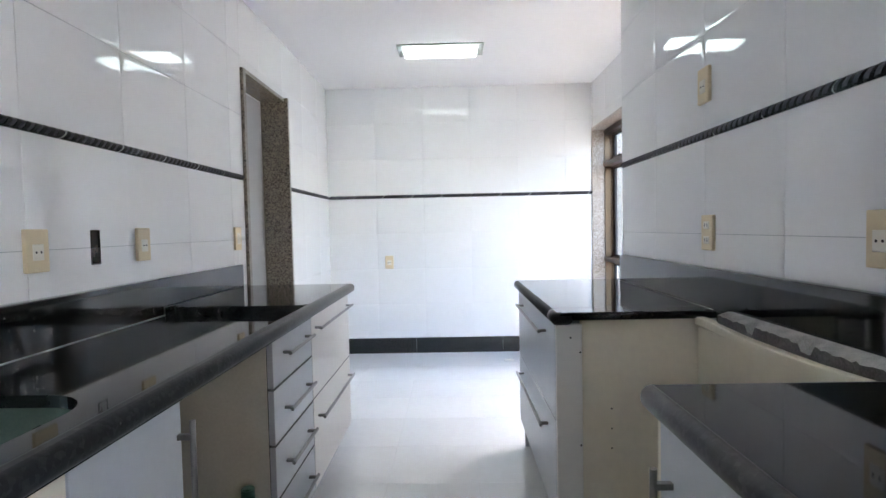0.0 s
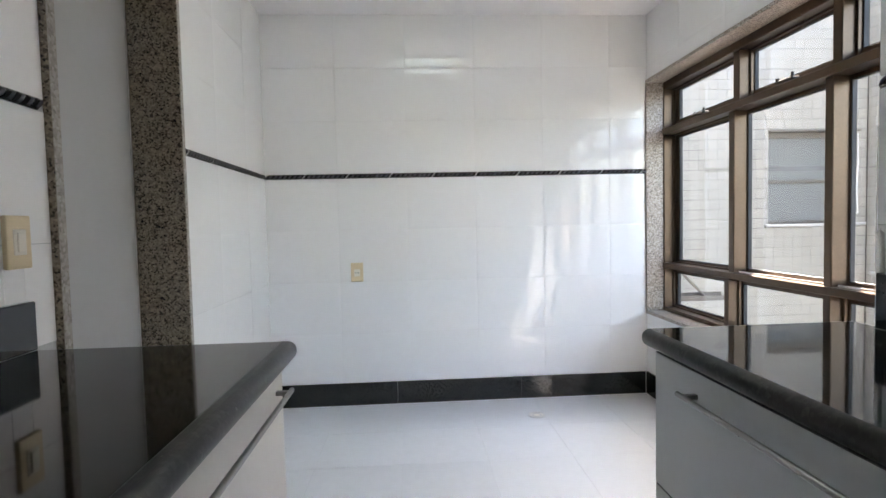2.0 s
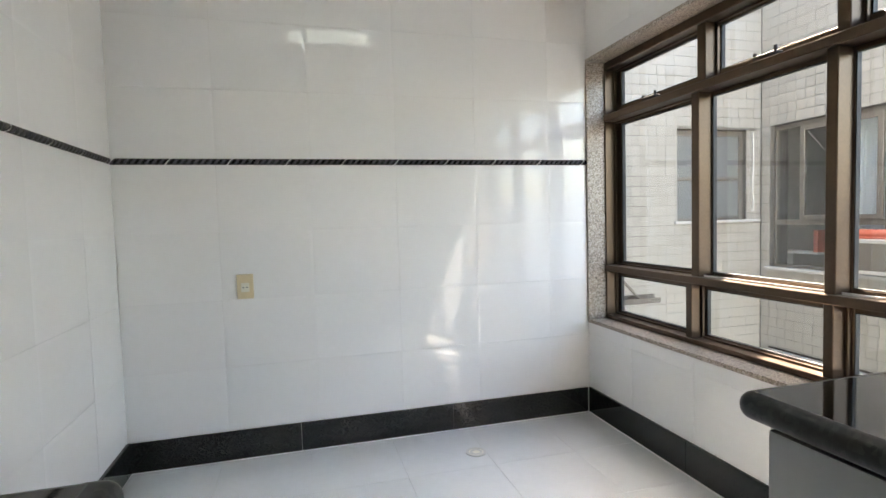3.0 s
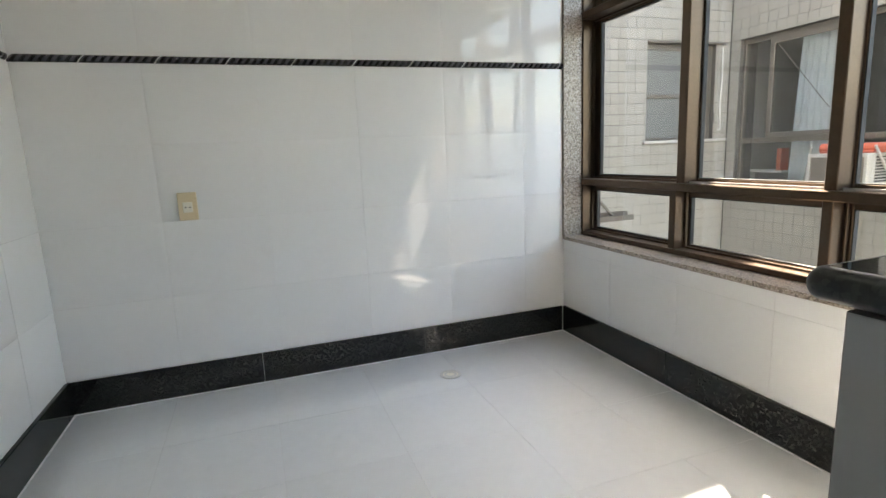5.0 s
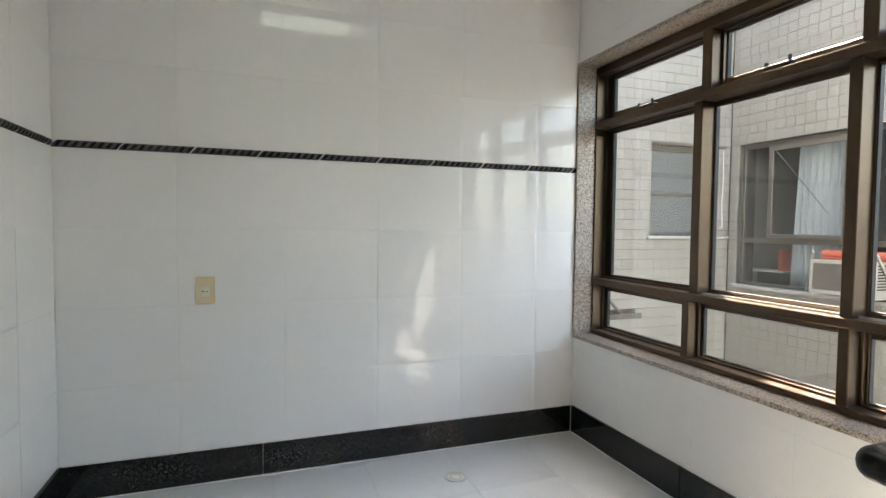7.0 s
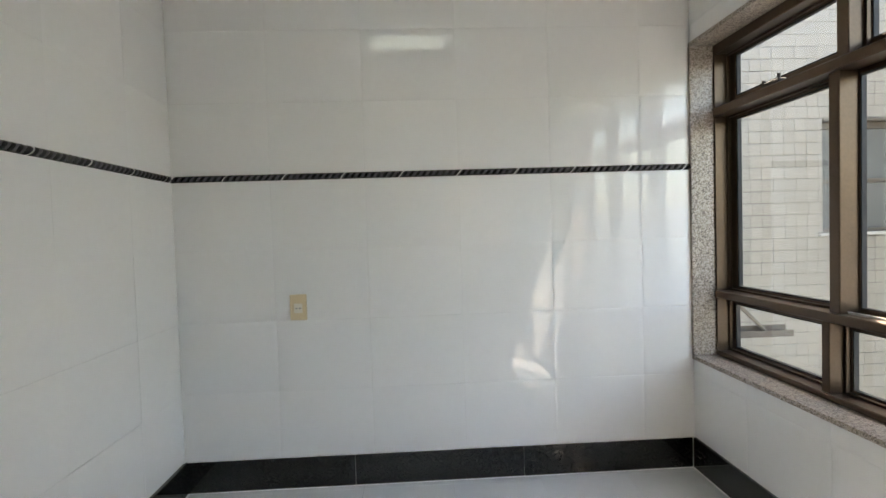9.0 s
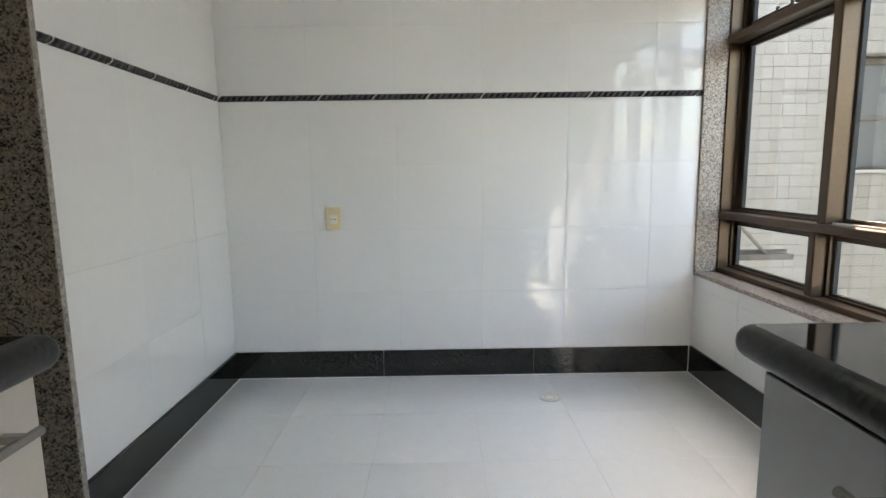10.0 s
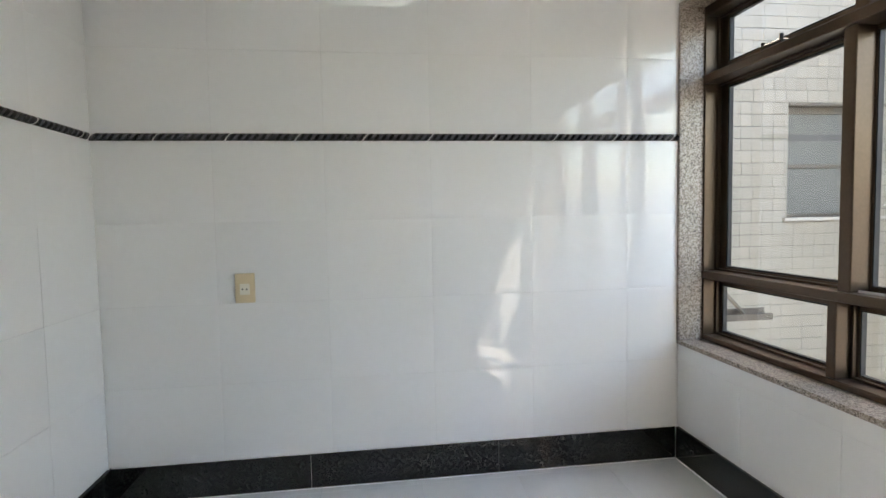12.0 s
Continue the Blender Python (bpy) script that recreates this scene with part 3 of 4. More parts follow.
# four-drawer unit
u4 = thing("drawer_unit", (-0.74, 1.88, 0), "narrow four-drawer base unit with pale grey fronts", "base cabinet")
Y0, Y1 = 1.68, 2.138
adopt(u4,
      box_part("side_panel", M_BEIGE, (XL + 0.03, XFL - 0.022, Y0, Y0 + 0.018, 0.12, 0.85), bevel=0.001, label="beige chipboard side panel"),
      box_part("side_panel", M_CREAM, (XL + 0.03, XFL - 0.022, Y1 - 0.018, Y1 - 0.001, 0.12, 0.85), bevel=0.001),
      box_part("back_panel", M_CREAM, (XL + 0.02, XL + 0.03, Y0, Y1 - 0.001, 0.12, 0.85)),
      box_part("plinth", M_GREY, (XL + 0.06, -0.505, Y0 + 0.012, Y1 - 0.012, 0, 0.119)))
# a dark sheet stands in for the shade in the joints between the fronts
adopt(u4, box_part("joint_shade_sheet", M_DARK, (XFL - 0.0225, XFL - 0.0205, Y0 + 0.004, Y1 - 0.004, 0.126, 0.846)))
zs = [0.848, 0.682, 0.497, 0.315, 0.125]
for k in range(4):
    drawer(u4, 1, XFL, Y0, Y1, zs[k + 1], zs[k], M_FRONT, 1.765, 2.07, (0.782, 0.592, 0.407, 0.222)[k], 0.0042)
# two-drawer wide unit
u2 = thing("drawer_unit", (-0.74, 2.5, 0), "wide base unit with two deep ivory drawers", "base cabinet")
Y0, Y1 = 2.139, 2.886
adopt(u2,
      box_part("side_panel", M_CREAM, (XL + 0.03, XFL - 0.022, Y0, Y0 + 0.018, 0.12, 0.85), bevel=0.001),
      box_part("side_panel", M_WIDE, (XL + 0.03, XFL - 0.022, Y1 - 0.018, Y1, 0.12, 0.85), bevel=0.001),
      box_part("back_panel", M_CREAM, (XL + 0.02, XL + 0.03, Y0, Y1, 0.12, 0.85)),
      box_part("plinth", M_GREY, (XL + 0.06, -0.505, Y0 + 0.012, Y1 - 0.012, 0, 0.119)))
drawer(u2, 1, XFL, Y0, Y1, 0.500, 0.848, M_WIDE, 2.175, 2.845, 0.788)
drawer(u2, 1, XFL, Y0, Y1, 0.125, 0.500, M_WIDE, 2.19, 2.845, 0.41)
# sink unit with doors
us = thing("sink_unit", (-0.74, 0.3, 0), "sink base unit with a pale grey door", "base cabinet")
adopt(us,
      box_part("side_panel", M_CREAM, (XL + 0.03, XFL - 0.022, 1.097, 1.115, 0.0, 0.842), bevel=0.001),
      box_part("base_panel", M_CREAM, (XL + 0.03, XFL - 0.022, -0.6, 1.096, 0.12, 0.138), bevel=0.001),
      box_part("plinth", M_GREY, (-0.53, -0.512, -0.6, 1.096, 0, 0.118)))
for y0, y1, mat, hy in ((0.795, 1.117, M_FRONT, 1.103), (0.2, 0.789, M_CREAM, None), (-0.4, 0.194, M_CREAM, None)):
    d = box_part("door", mat, (XFL - 0.02, XFL, y0, y1, 0.125, 0.842), bevel=0.0012)
    adopt(us, d)
    if hy:
        bm = bmesh.new()
        add_rod(bm, (XFL + 0.032, hy, 0.50), (XFL + 0.032, hy, 0.80), 0.0062, 14)
        for z in (0.53, 0.765):
            add_box(bm, XFL, XFL + 0.032, hy - 0.006, hy + 0.006, z - 0.006, z + 0.006, 0.001)
        part("handle", bm, M_STEEL, d, "brushed steel bar handle")
# bottle in the gap
bottle = thing("bottle", (-0.507, 1.62, 0), "plastic bottle with a dark green cap on the floor", "bottle")
bm = bmesh.new()
prof = [(0.045, 0.0), (0.047, 0.02), (0.047, 0.24), (0.04, 0.305), (0.02, 0.335), (0.016, 0.36)]
prev = None
for rr, z in prof:
    v = [bm.verts.new((rr * math.cos(math.tau * k / 20), rr * math.sin(math.tau * k / 20), z)) for k in range(20)]
    if prev:
        for i in range(20):
            bm.faces.new((prev[i], prev[(i + 1) % 20], v[(i + 1) % 20], v[i]))
    else:
        bm.faces.new(list(reversed(v)))
    prev = v
bm.faces.new(prev)
part("body", bm, M_BOTTLE, bottle, smooth=True)
bm = bmesh.new()
add_rod(bm, (0, 0, 0.355), (0, 0, 0.396), 0.021, 20)
bmesh.ops.bevel(bm, geom=[e for e in bm.edges if abs(e.verts[0].co.z - e.verts[1].co.z) < 1e-6], offset=0.004, segments=2, affect="EDGES")
part("cap", bm, M_GREEN, bottle, "dark green screw cap")

# right wide unit
ur = thing("drawer_unit", (0.76, 2.35, 0), "wide base unit with two deep pale grey drawers", "base cabinet")
Y0, Y1 = 1.842, 2.850
adopt(ur,
      box_part("side_panel", M_CREAM, (XFR + 0.09, XR - 0.03, Y0 + 0.004, Y0 + 0.02, 0.0, 0.868), bevel=0.001),
      box_part("front_stile", M_WIDE, (XFR + 0.001, XFR + 0.0895, Y0 - 0.017, Y0 + 0.001, 0.0, 0.852), bevel=0.001),
      box_part("side_panel", M_GREY, (XFR + 0.0215, XR - 0.03, Y1 - 0.02, Y1 - 0.002, 0.0, 0.842), bevel=0.001),
      box_part("back_panel", M_CREAM, (XR - 0.029, XR - 0.02, Y0 + 0.004, Y1 - 0.002, 0.0, 0.842)),
      box_part("plinth", M_GREY, (XFR + 0.06, XR - 0.06, Y0 + 0.03, Y1 - 0.021, 0, 0.139)))
drawer(ur, -1, XFR, Y0, Y1, 0.512, 0.848, M_FRONT, 1.995, 2.68, 0.795)
drawer(ur, -1, XFR, Y0, Y1, 0.145, 0.512, M_FRONT, 1.975, 2.70, 0.445)
for x, z in ((XFR + 0.05, 0.806), (XFR + 0.083, 0.755), (XFR + 0.083, 0.43)):
    bm = bmesh.new()
    add_rod(bm, (x, Y0 - 0.0176, z), (x, Y0 - 0.012, z), 0.0035, 10)
    adopt(ur, part("screw", bm, M_DARK))
for x, z in ((0.69, 0.55), (0.69, 0.48), (0.69, 0.41)):
    bm = bmesh.new()
    add_rod(bm, (x, Y0 + 0.0034, z), (x, Y0 + 0.006, z), 0.003, 10)
    adopt(ur, part("screw", bm, M_DARK))
# panel and rough stone ledge behind the missing stove
gap_panel = tagged(box_part("back_board", M_CREAM, (0.985, 1.003, 1.0, 1.84, 0.0, 0.835), bevel=0.002), "cream board on the wall behind the stove gap", "panel")
bm = bmesh.new()
prev = None
for k in range(17):
    u = k / 16
    y, dz, dx = 1.0 + 0.80 * u, -0.012 * math.sin(math.pi * min(1, u * 1.15)), -0.006 * math.sin(math.pi * u)
    v = [bm.verts.new((x + dx, y, z + dz)) for x, z in ((0.956, 0.853), (0.984, 0.853), (0.984, 0.878), (0.959, 0.878), (0.956, 0.875))]
    if prev:
        for i in range(5):
            bm.faces.new((prev[i], v[i], v[(i + 1) % 5], prev[(i + 1) % 5]))
    else:
        bm.faces.new(v)
    prev = v
bm.faces.new(list(reversed(prev)))
bmesh.ops.recalc_face_normals(bm, faces=bm.faces)
board_edge = tagged(part("wooden_batten", bm, M_CREAM), "cream batten bowed along the stove gap", "batten")
rngl = random.Random(11)
bm = bmesh.new()
sect = []
n_sec = 60
for k in range(n_sec + 1):
    y = 1.0 + 0.68 * k / n_sec
    j = lambda q: rngl.uniform(-q, q)
    hole = 0.020 if abs(y - 1.50) < 0.018 or abs(y - 1.27) < 0.022 else 0.0
    chip = 0.0035 if rngl.random() < 0.25 else 0.0
    prof = ((0.972 + j(0.001), 0.868), (1.019, 0.868), (1.019, 0.911), (1.004 + j(0.001), 0.911 + j(0.0012)), (0.986 + j(0.001), 0.906 + j(0.0015) - hole), (0.971 + j(0.0012), 0.900 + j(0.002) - chip - hole))
    sect.append([bm.verts.new((x, y, z)) for x, z in prof])
for a, b in zip(sect, sect[1:]):
    for i in range(6):
        f = bm.faces.new((a[i], b[i], b[(i + 1) % 6], a[(i + 1) % 6]))
        # front face takes a darker, streaked mortar that carries its shading
        f.material_index = 1 if i == 5 else 0
bm.faces.new(sect[0])
bm.faces.new(list(reversed(sect[-1])))
bmesh.ops.recalc_face_normals(bm, faces=bm.faces)
ledge = tagged(part("stone_ledge", bm, (M_MORTAR, M_MORTAR_SHADE)), "rough pale mortar ledge with dark holes below the backsplash", "ledge")
# near right unit
un = thing("base_unit", (0.76, 0.2, 0), "cream base unit with a door beside the stove gap", "base cabinet")
adopt(un,
      box_part("side_panel", M_CREAM, (0.514, XR - 0.03, 0.955, 0.975, 0.0, 0.853), bevel=0.001),
      box_part("plinth", M_GREY, (0.56, 0.578, YB + 0.05, 0.94, 0, 0.118)))
for y0, y1 in ((0.50, 0.954), (0.05, 0.496), (-0.4, 0.046)):
    d = box_part("door", M_FRONT, (0.510, 0.530, y0, y1, 0.125, 0.848), bevel=0.0012)
    adopt(un, d)
    bm = bmesh.new()
    add_rod(bm, (0.478, y1 - 0.05, 0.5), (0.478, y1 - 0.05, 0.78), 0.0062, 14)
    for z in (0.53, 0.75):
        add_box(bm, 0.478, 0.510, y1 - 0.056, y1 - 0.044, z - 0.006, z + 0.006, 0.001)
    part("handle", bm, M_STEEL, d, "brushed steel bar handle")

# ---- sockets and switches ----


def wall_plate(name, label, category, m, w, h, kind, group=""):
    """A plate in its own xy plane, z out of the wall. kind: socket (two pin holes), tall (two modules), switch (rocker)."""
    e = new(name)
    tagged(e, label, category, group)
    e.matrix_basis = m
    bm = bmesh.new()
    add_box(bm, -w / 2, w / 2, -h / 2, h / 2, 0.0, 0.013, 0.003, 2)
    part("plate", bm, M_PLASTIC, e)
    mods = {"socket": [(-0.004, 0.023)], "tall": [(0.026, 0.013), (-0.026, 0.013)], "switch": [(0.0, 0.03)]}[kind]
    for yc, hh in mods:
        bm = bmesh.new()
        add_box(bm, -0.020, 0.020, yc - hh, yc + hh, 0.012, 0.0152, 0.0015)
        part("module", bm, M_MODULE, e)
        if kind == "switch":
            bm = bmesh.new()
            add_box(bm, -0.012, 0.012, yc - 0.024, yc + 0.024, 0.015, 0.0195, 0.002)
            part("rocker", bm, M_MODULE, e)
        else:
            for xx in (-0.0085, 0.0085):
                bm = bmesh.new()
                if kind == "tall":
                    add_box(bm, xx - 0.002, xx + 0.002, yc - 0.006, yc + 0.006, 0.0148, 0.0156)
                else:
                    add_rod(bm, (xx, yc, 0.0148), (xx, yc, 0.0156), 0.0034, 10)
                part("pin_hole", bm, M_DARK, e)
    return e


W_N = plane((0, YF, 0), (1, 0, 0), (0, -1, 0))
W_W = plane((XL, 0, 0), (0, 1, 0), (1, 0, 0))
W_K = plane((XR, 0, 0), (0, -1, 0), (-1, 0, 0))
W_E = plane((XW, 0, 0), (0, -1, 0), (-1, 0, 0))
wall_plate("wall_socket", "cream wall socket with one two-pin outlet on white tiles", "socket", W_N @ pose(-0.464, 0.879, 0), 0.078, 0.122, "socket", "wall sockets")
wall_plate("wall_socket", "cream wall socket with one two-pin outlet above the sink", "socket", W_W @ pose(1.478, 1.151, 0), 0.082, 0.122, "socket", "wall sockets")
wall_plate("wall_socket", "cream wall socket with one two-pin outlet above the worktop", "socket", W_W @ pose(1.986, 1.154, 0), 0.078, 0.122, "socket", "wall sockets")
wall_plate("light_switch", "cream light switch with one rocker beside the doorway", "switch", W_W @ pose(2.856, 1.158, 0), 0.076, 0.124, "switch")
wall_plate("wall_socket", "cream wall socket mounted above the black border", "socket", W_K @ pose(-1.892, 1.668, 0), 0.078, 0.122, "socket", "wall sockets")
wall_plate("wall_socket", "cream wall socket with two outlets one above the other", "socket", W_K @ pose(-1.865, 1.157, 0), 0.078, 0.122, "tall", "wall sockets")
wall_plate("wall_socket", "cream wall socket above the stove gap", "socket", W_K @ pose(-1.125, 1.15, 0), 0.078, 0.122, "socket", "wall sockets")
# empty box in the wall
bx = thing("wall_box", (XL, 1.733, 1.15), "empty dark socket box sunk into the tiles", "junction box")
HB = (1.712, 1.754, 1.096, 1.209)
adopt(bx, boxes_part("box_shell", M_DARK, [(XL - 0.0032, XL - 0.0012, HB[0], HB[1], HB[2], HB[3]), (XL - 0.0011, XL + 0.0006, HB[0] - 0.002, HB[0] + 0.002, HB[2], HB[3]), (XL - 0.0011, XL + 0.0004, HB[1] - 0.002, HB[1] + 0.002, HB[2], HB[3]), (XL - 0.0011, XL + 0.0004, HB[0] + 0.002, HB[1] - 0.002, HB[3] - 0.003, HB[3]), (XL - 0.0011, XL + 0.0004, HB[0] + 0.002, HB[1] - 0.002, HB[2], HB[2] + 0.003)]),
      boxes_part("wire_end", M_BROWN, [(XL - 0.0011, XL + 0.002, 1.722, 1.726, 1.12, 1.15), (XL - 0.0011, XL + 0.002, 1.736, 1.740, 1.135, 1.16)]))

# ---- floor drain ----
dr = thing("floor_drain", (0.628, 4.688, 0), "round white floor drain cover set in the tiles", "drain")
bm = bmesh.new()
for r0, r1, z in ((0.038, 0.052, 0.004), (0.020, 0.031, 0.0032)):
    ring = []
    for rr, zz in ((r0, 0.0006), (r0, z), (r1, z), (r1, 0.0006)):
        ring.append([bm.verts.new((rr * math.cos(math.tau * k / 32), rr * math.sin(math.tau * k / 32), zz)) for k in range(32)])
    for a, b in zip(ring, ring[1:]):
        for i in range(32):
            bm.faces.new((a[i], a[(i + 1) % 32], b[(i + 1) % 32], b[i]))
bmesh.ops.recalc_face_normals(bm, faces=bm.faces)
part("ring", bm, M_WHITE, dr)
bm = bmesh.new()
add_rod(bm, (0, 0, 0.0005), (0, 0, 0.0022), 0.0505, 32)
part("cover", bm, M_MODULE, dr)

# ---- courtyard outside the window ----
YA, XB = 6.9, 4.75
ground = tagged(box_part("ground", M_GROUND, (-40, 60, -40, 60, -9.4, -9.0)), "grey courtyard ground far below", "ground", kind="structure")
own = tagged(boxes_part("wall_exterior", M_CONCRETE, [(1.47, 1.667, YF + 0.201, YA, -9, 5.06), (1.47, 1.72, -4, YF + 0.2, ZC + 0.201, 5.0), (1.47, 1.70, -4, YF + 0.2, -9, -0.201)]), "plain outer wall of the flat", "wall", kind="structure")
AWX0, AWX1, AWZ0, AWZ1 = 3.662, 4.56, 1.098, 2.064
BWY0, BWY1, BWZ0, BWZ1 = 5.285, 6.78, 0.58, 2.092
house_a = thing("apartment_building", (3.2, YA, -9), "white tiled apartment building across the courtyard", "building")
adopt(house_a, boxes_part("wall", M_JOINT, [(1.667, AWX0, YA + 0.008, YA + 0.25, -9, 5.06), (AWX1, XB + 0.3, YA + 0.008, YA + 0.25, -9, 5.06), (AWX0, AWX1, YA + 0.008, YA + 0.25, -9, AWZ0), (AWX0, AWX1, YA + 0.008, YA + 0.25, AWZ1, 5.3)]))
house_b = thing("apartment_building", (XB, 3, -9), "white tiled apartment building with a wide window", "building")
adopt(house_b, boxes_part("wall", M_JOINT, [(XB + 0.008, XB + 0.25, 3.2, BWY0, -9, 3.6), (XB + 0.008, XB + 0.25, BWY1, YA, -9, 3.6), (XB + 0.008, XB + 0.25, BWY0, BWY1, -9, BWZ0), (XB + 0.008, XB + 0.25, BWY0, BWY1, BWZ1, 3.6)]))

# added pale block, unseen across the south-east ground, to brighten reflections on the tiles
XC = 12.0
house_c = thing("apartment_building", (XC, -10, -9), "pale block added across the open courtyard for wall reflections", "building")
adopt(house_c, box_part("wall", M_PALE, (XC, XC + 8, -34, 4.0, -9, 2.0)))
for fl in range(3):
    for k in range(9):
        y, z = -1.2 - 3.1 * k, -6.6 + 3.0 * fl
        w = box_part("window", M_ALU, (XC - 0.03, XC - 0.001, y, y + 1.5, z, z + 1.25), bevel=0.01)
        adopt(house_c, w)
        p = box_part("pane", M_FROST, (XC - 0.036, XC - 0.0305, y + 0.07, y + 1.43, z + 0.07, z + 1.18))
        p.parent = w

# small two-pane window
wa = part("window", (lambda b: (add_box(b, AWX0 + 0.001, AWX0 + 0.03, YA + 0.05, YA + 0.09, AWZ0 + 0.001, AWZ1 - 0.001, 0.003), add_box(b, AWX1 - 0.055, AWX1 - 0.001, YA + 0.05, YA + 0.09, AWZ0 + 0.001, AWZ1 - 0.001, 0.003), add_box(b, AWX0 + 0.03, AWX1 - 0.055, YA + 0.05, YA + 0.09, AWZ0 + 0.001, AWZ0 + 0.03, 0.003), add_box(b, AWX0 + 0.03, AWX1 - 0.055, YA + 0.05, YA + 0.09, AWZ1 - 0.06, AWZ1 - 0.001, 0.003), add_box(b, AWX0 + 0.03, AWX1 - 0.055, YA + 0.045, YA + 0.085, 1.53, 1.565, 0.003), b)[-1])(bmesh.new()), M_ALU)
adopt(house_a, wa)
for z0, z1 in ((AWZ0 + 0.031, 1.529), (1.566, AWZ1 - 0.061)):
    p = box_part("pane", M_FROST, (AWX0 + 0.031, AWX1 - 0.056, YA + 0.062, YA + 0.07, z0, z1))
    p.parent = wa
s = box_part("sill", M_CONCRETE, (AWX0 - 0.045, XB - 0.02, YA - 0.035, YA + 0.049, AWZ0 - 0.03, AWZ0 - 0.001), bevel=0.004)
s.parent = wa
s = box_part("lintel", M_ALU, (AWX0 + 0.002, XB - 0.07, YA - 0.012, YA + 0.02, AWZ1 + 0.001, AWZ1 + 0.022), bevel=0.003)
s.parent = wa
bm = bmesh.new()
pts = [(4.635, YA - 0.012, 2.04), (4.64, YA - 0.014, 1.7), (4.63, YA - 0.012, 1.45), (4.645, YA - 0.014, 1.2), (4.61, YA - 0.012, 1.19)]
for a, b in zip(pts, pts[1:]):
    add_rod(bm, a, b, 0.007, 8)
cable = part("cable", bm, M_WHITE)
adopt(house_a, cable)

# wide window of the other building
wb = part("window", (lambda b: ([add_box(b, XB + 0.06, XB + 0.11, *d, 0.003) for d in (
    (BWY1 - 0.03, BWY1 - 0.001, BWZ0 + 0.001, BWZ1 - 0.001), (BWY0 + 0.001, BWY0 + 0.03, BWZ0 + 0.001, BWZ1 - 0.001),
    (BWY0 + 0.03, BWY1 - 0.03, BWZ1 - 0.05, BWZ1 - 0.001), (BWY0 + 0.03, BWY1 - 0.03, BWZ0 + 0.001, BWZ0 + 0.03),
    (BWY0 + 0.03, BWY1 - 0.03, 1.03, 1.085), (5.60, 5.66, BWZ0 + 0.03, 1.03), (5.60, 5.66, 1.085, BWZ1 - 0.05))], b)[-1])(bmesh.new()), M_ALU)
adopt(house_b, wb)
bm = bmesh.new()
for d in ((6.405, 6.455, 1.086, 2.04), (5.661, 5.71, 1.086, 2.04), (5.71, 6.405, 1.99, 2.04), (5.71, 6.405, 1.086, 1.13)):
    add_box(bm, XB + 0.03, XB + 0.059, *d, 0.003)
s = part("sliding_sash", bm, M_ALU)
s.parent = wb
p = box_part("pane", M_FAR_PANE, (XB + 0.042, XB + 0.046, 5.711, 6.404, 1.131, 1.989))
p.visible_shadow = False
p.parent = wb
for y0, y1, z0, z1 in ((6.455, 6.75, 1.085, 2.042), (5.66, 6.75, 0.61, 1.03), (5.315, 5.60, 1.085, 2.042), (5.315, 5.60, 0.61, 1.03)):
    p = box_part("pane", M_FAR_PANE, (XB + 0.082, XB + 0.086, y0, y1, z0, z1))
    p.visible_shadow = False
    p.parent = wb
s = box_part("sill", M_CONCRETE, (XB - 0.05, XB + 0.059, BWY0 - 0.03, BWY1 + 0.02, BWZ0 - 0.035, BWZ0 - 0.001), bevel=0.004)
s.parent = wb
# room behind it, and one behind the small window: dimness put into the grey
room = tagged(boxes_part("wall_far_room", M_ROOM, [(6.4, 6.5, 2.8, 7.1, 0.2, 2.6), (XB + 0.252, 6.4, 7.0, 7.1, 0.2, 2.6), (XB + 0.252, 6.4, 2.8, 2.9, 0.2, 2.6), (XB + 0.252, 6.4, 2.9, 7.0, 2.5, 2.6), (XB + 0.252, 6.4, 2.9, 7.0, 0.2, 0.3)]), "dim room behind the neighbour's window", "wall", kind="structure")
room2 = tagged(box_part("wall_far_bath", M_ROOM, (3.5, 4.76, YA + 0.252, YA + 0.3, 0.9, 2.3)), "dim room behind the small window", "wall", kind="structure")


def curtain(y0, y1, z0, z1, x, folds, lean=0.0):
    bm = bmesh.new()
    n = folds * 10
    rows = 6
    grid = []
    for j in range(rows + 1):
        z = z1 + (z0 - z1) * j / rows
        grid.append([bm.verts.new((x + 0.022 * math.sin(math.tau * folds * i / n + 0.3 * j) + 0.01 * math.sin(7.3 * i / n), y0 + (y1 - y0) * i / n + lean * j / rows * (i / n), z)) for i in range(n + 1)])
    for a, b in zip(grid, grid[1:]):
        for i in range(n):
            bm.faces.new((a[i], a[i + 1], b[i + 1], b[i]))
    bmesh.ops.solidify(bm, geom=bm.faces[:], thickness=0.003)
    return part("curtain", bm, M_CURTAIN, smooth=True)


c = tagged(curtain(5.64, 6.21, 0.60, 2.05, 4.90, 9, 0.08), "pale blue curtain hanging behind the neighbour's window", "curtain")
shelf = tagged(box_part("window_shelf", M_WHITE, (5.02, 5.25, 6.43, 6.94, 0.712, 0.732), bevel=0.003), "white shelf inside the neighbour's window", "shelf")
shelf_leg = box_part("leg", M_WHITE, (5.04, 5.22, 6.90, 6.92, 0.3, 0.7115))
shelf_leg.parent = shelf
book = tagged(box_part("book", M_RED, (5.03, 5.15, 6.455, 6.505, 0.733, 0.965), bevel=0.003), "red book standing on a white shelf", "book")
bk = box_part("pages", M_CREAM, (5.04, 5.155, 6.462, 6.498, 0.737, 0.960))
bk.parent = book
tape = part("tape_strip", (lambda b: (add_rod(b, (XB + 0.039, 6.375, 1.978), (XB + 0.039, 5.84, 1.33), 0.004, 8), b)[1])(bmesh.new()), M_ALU)
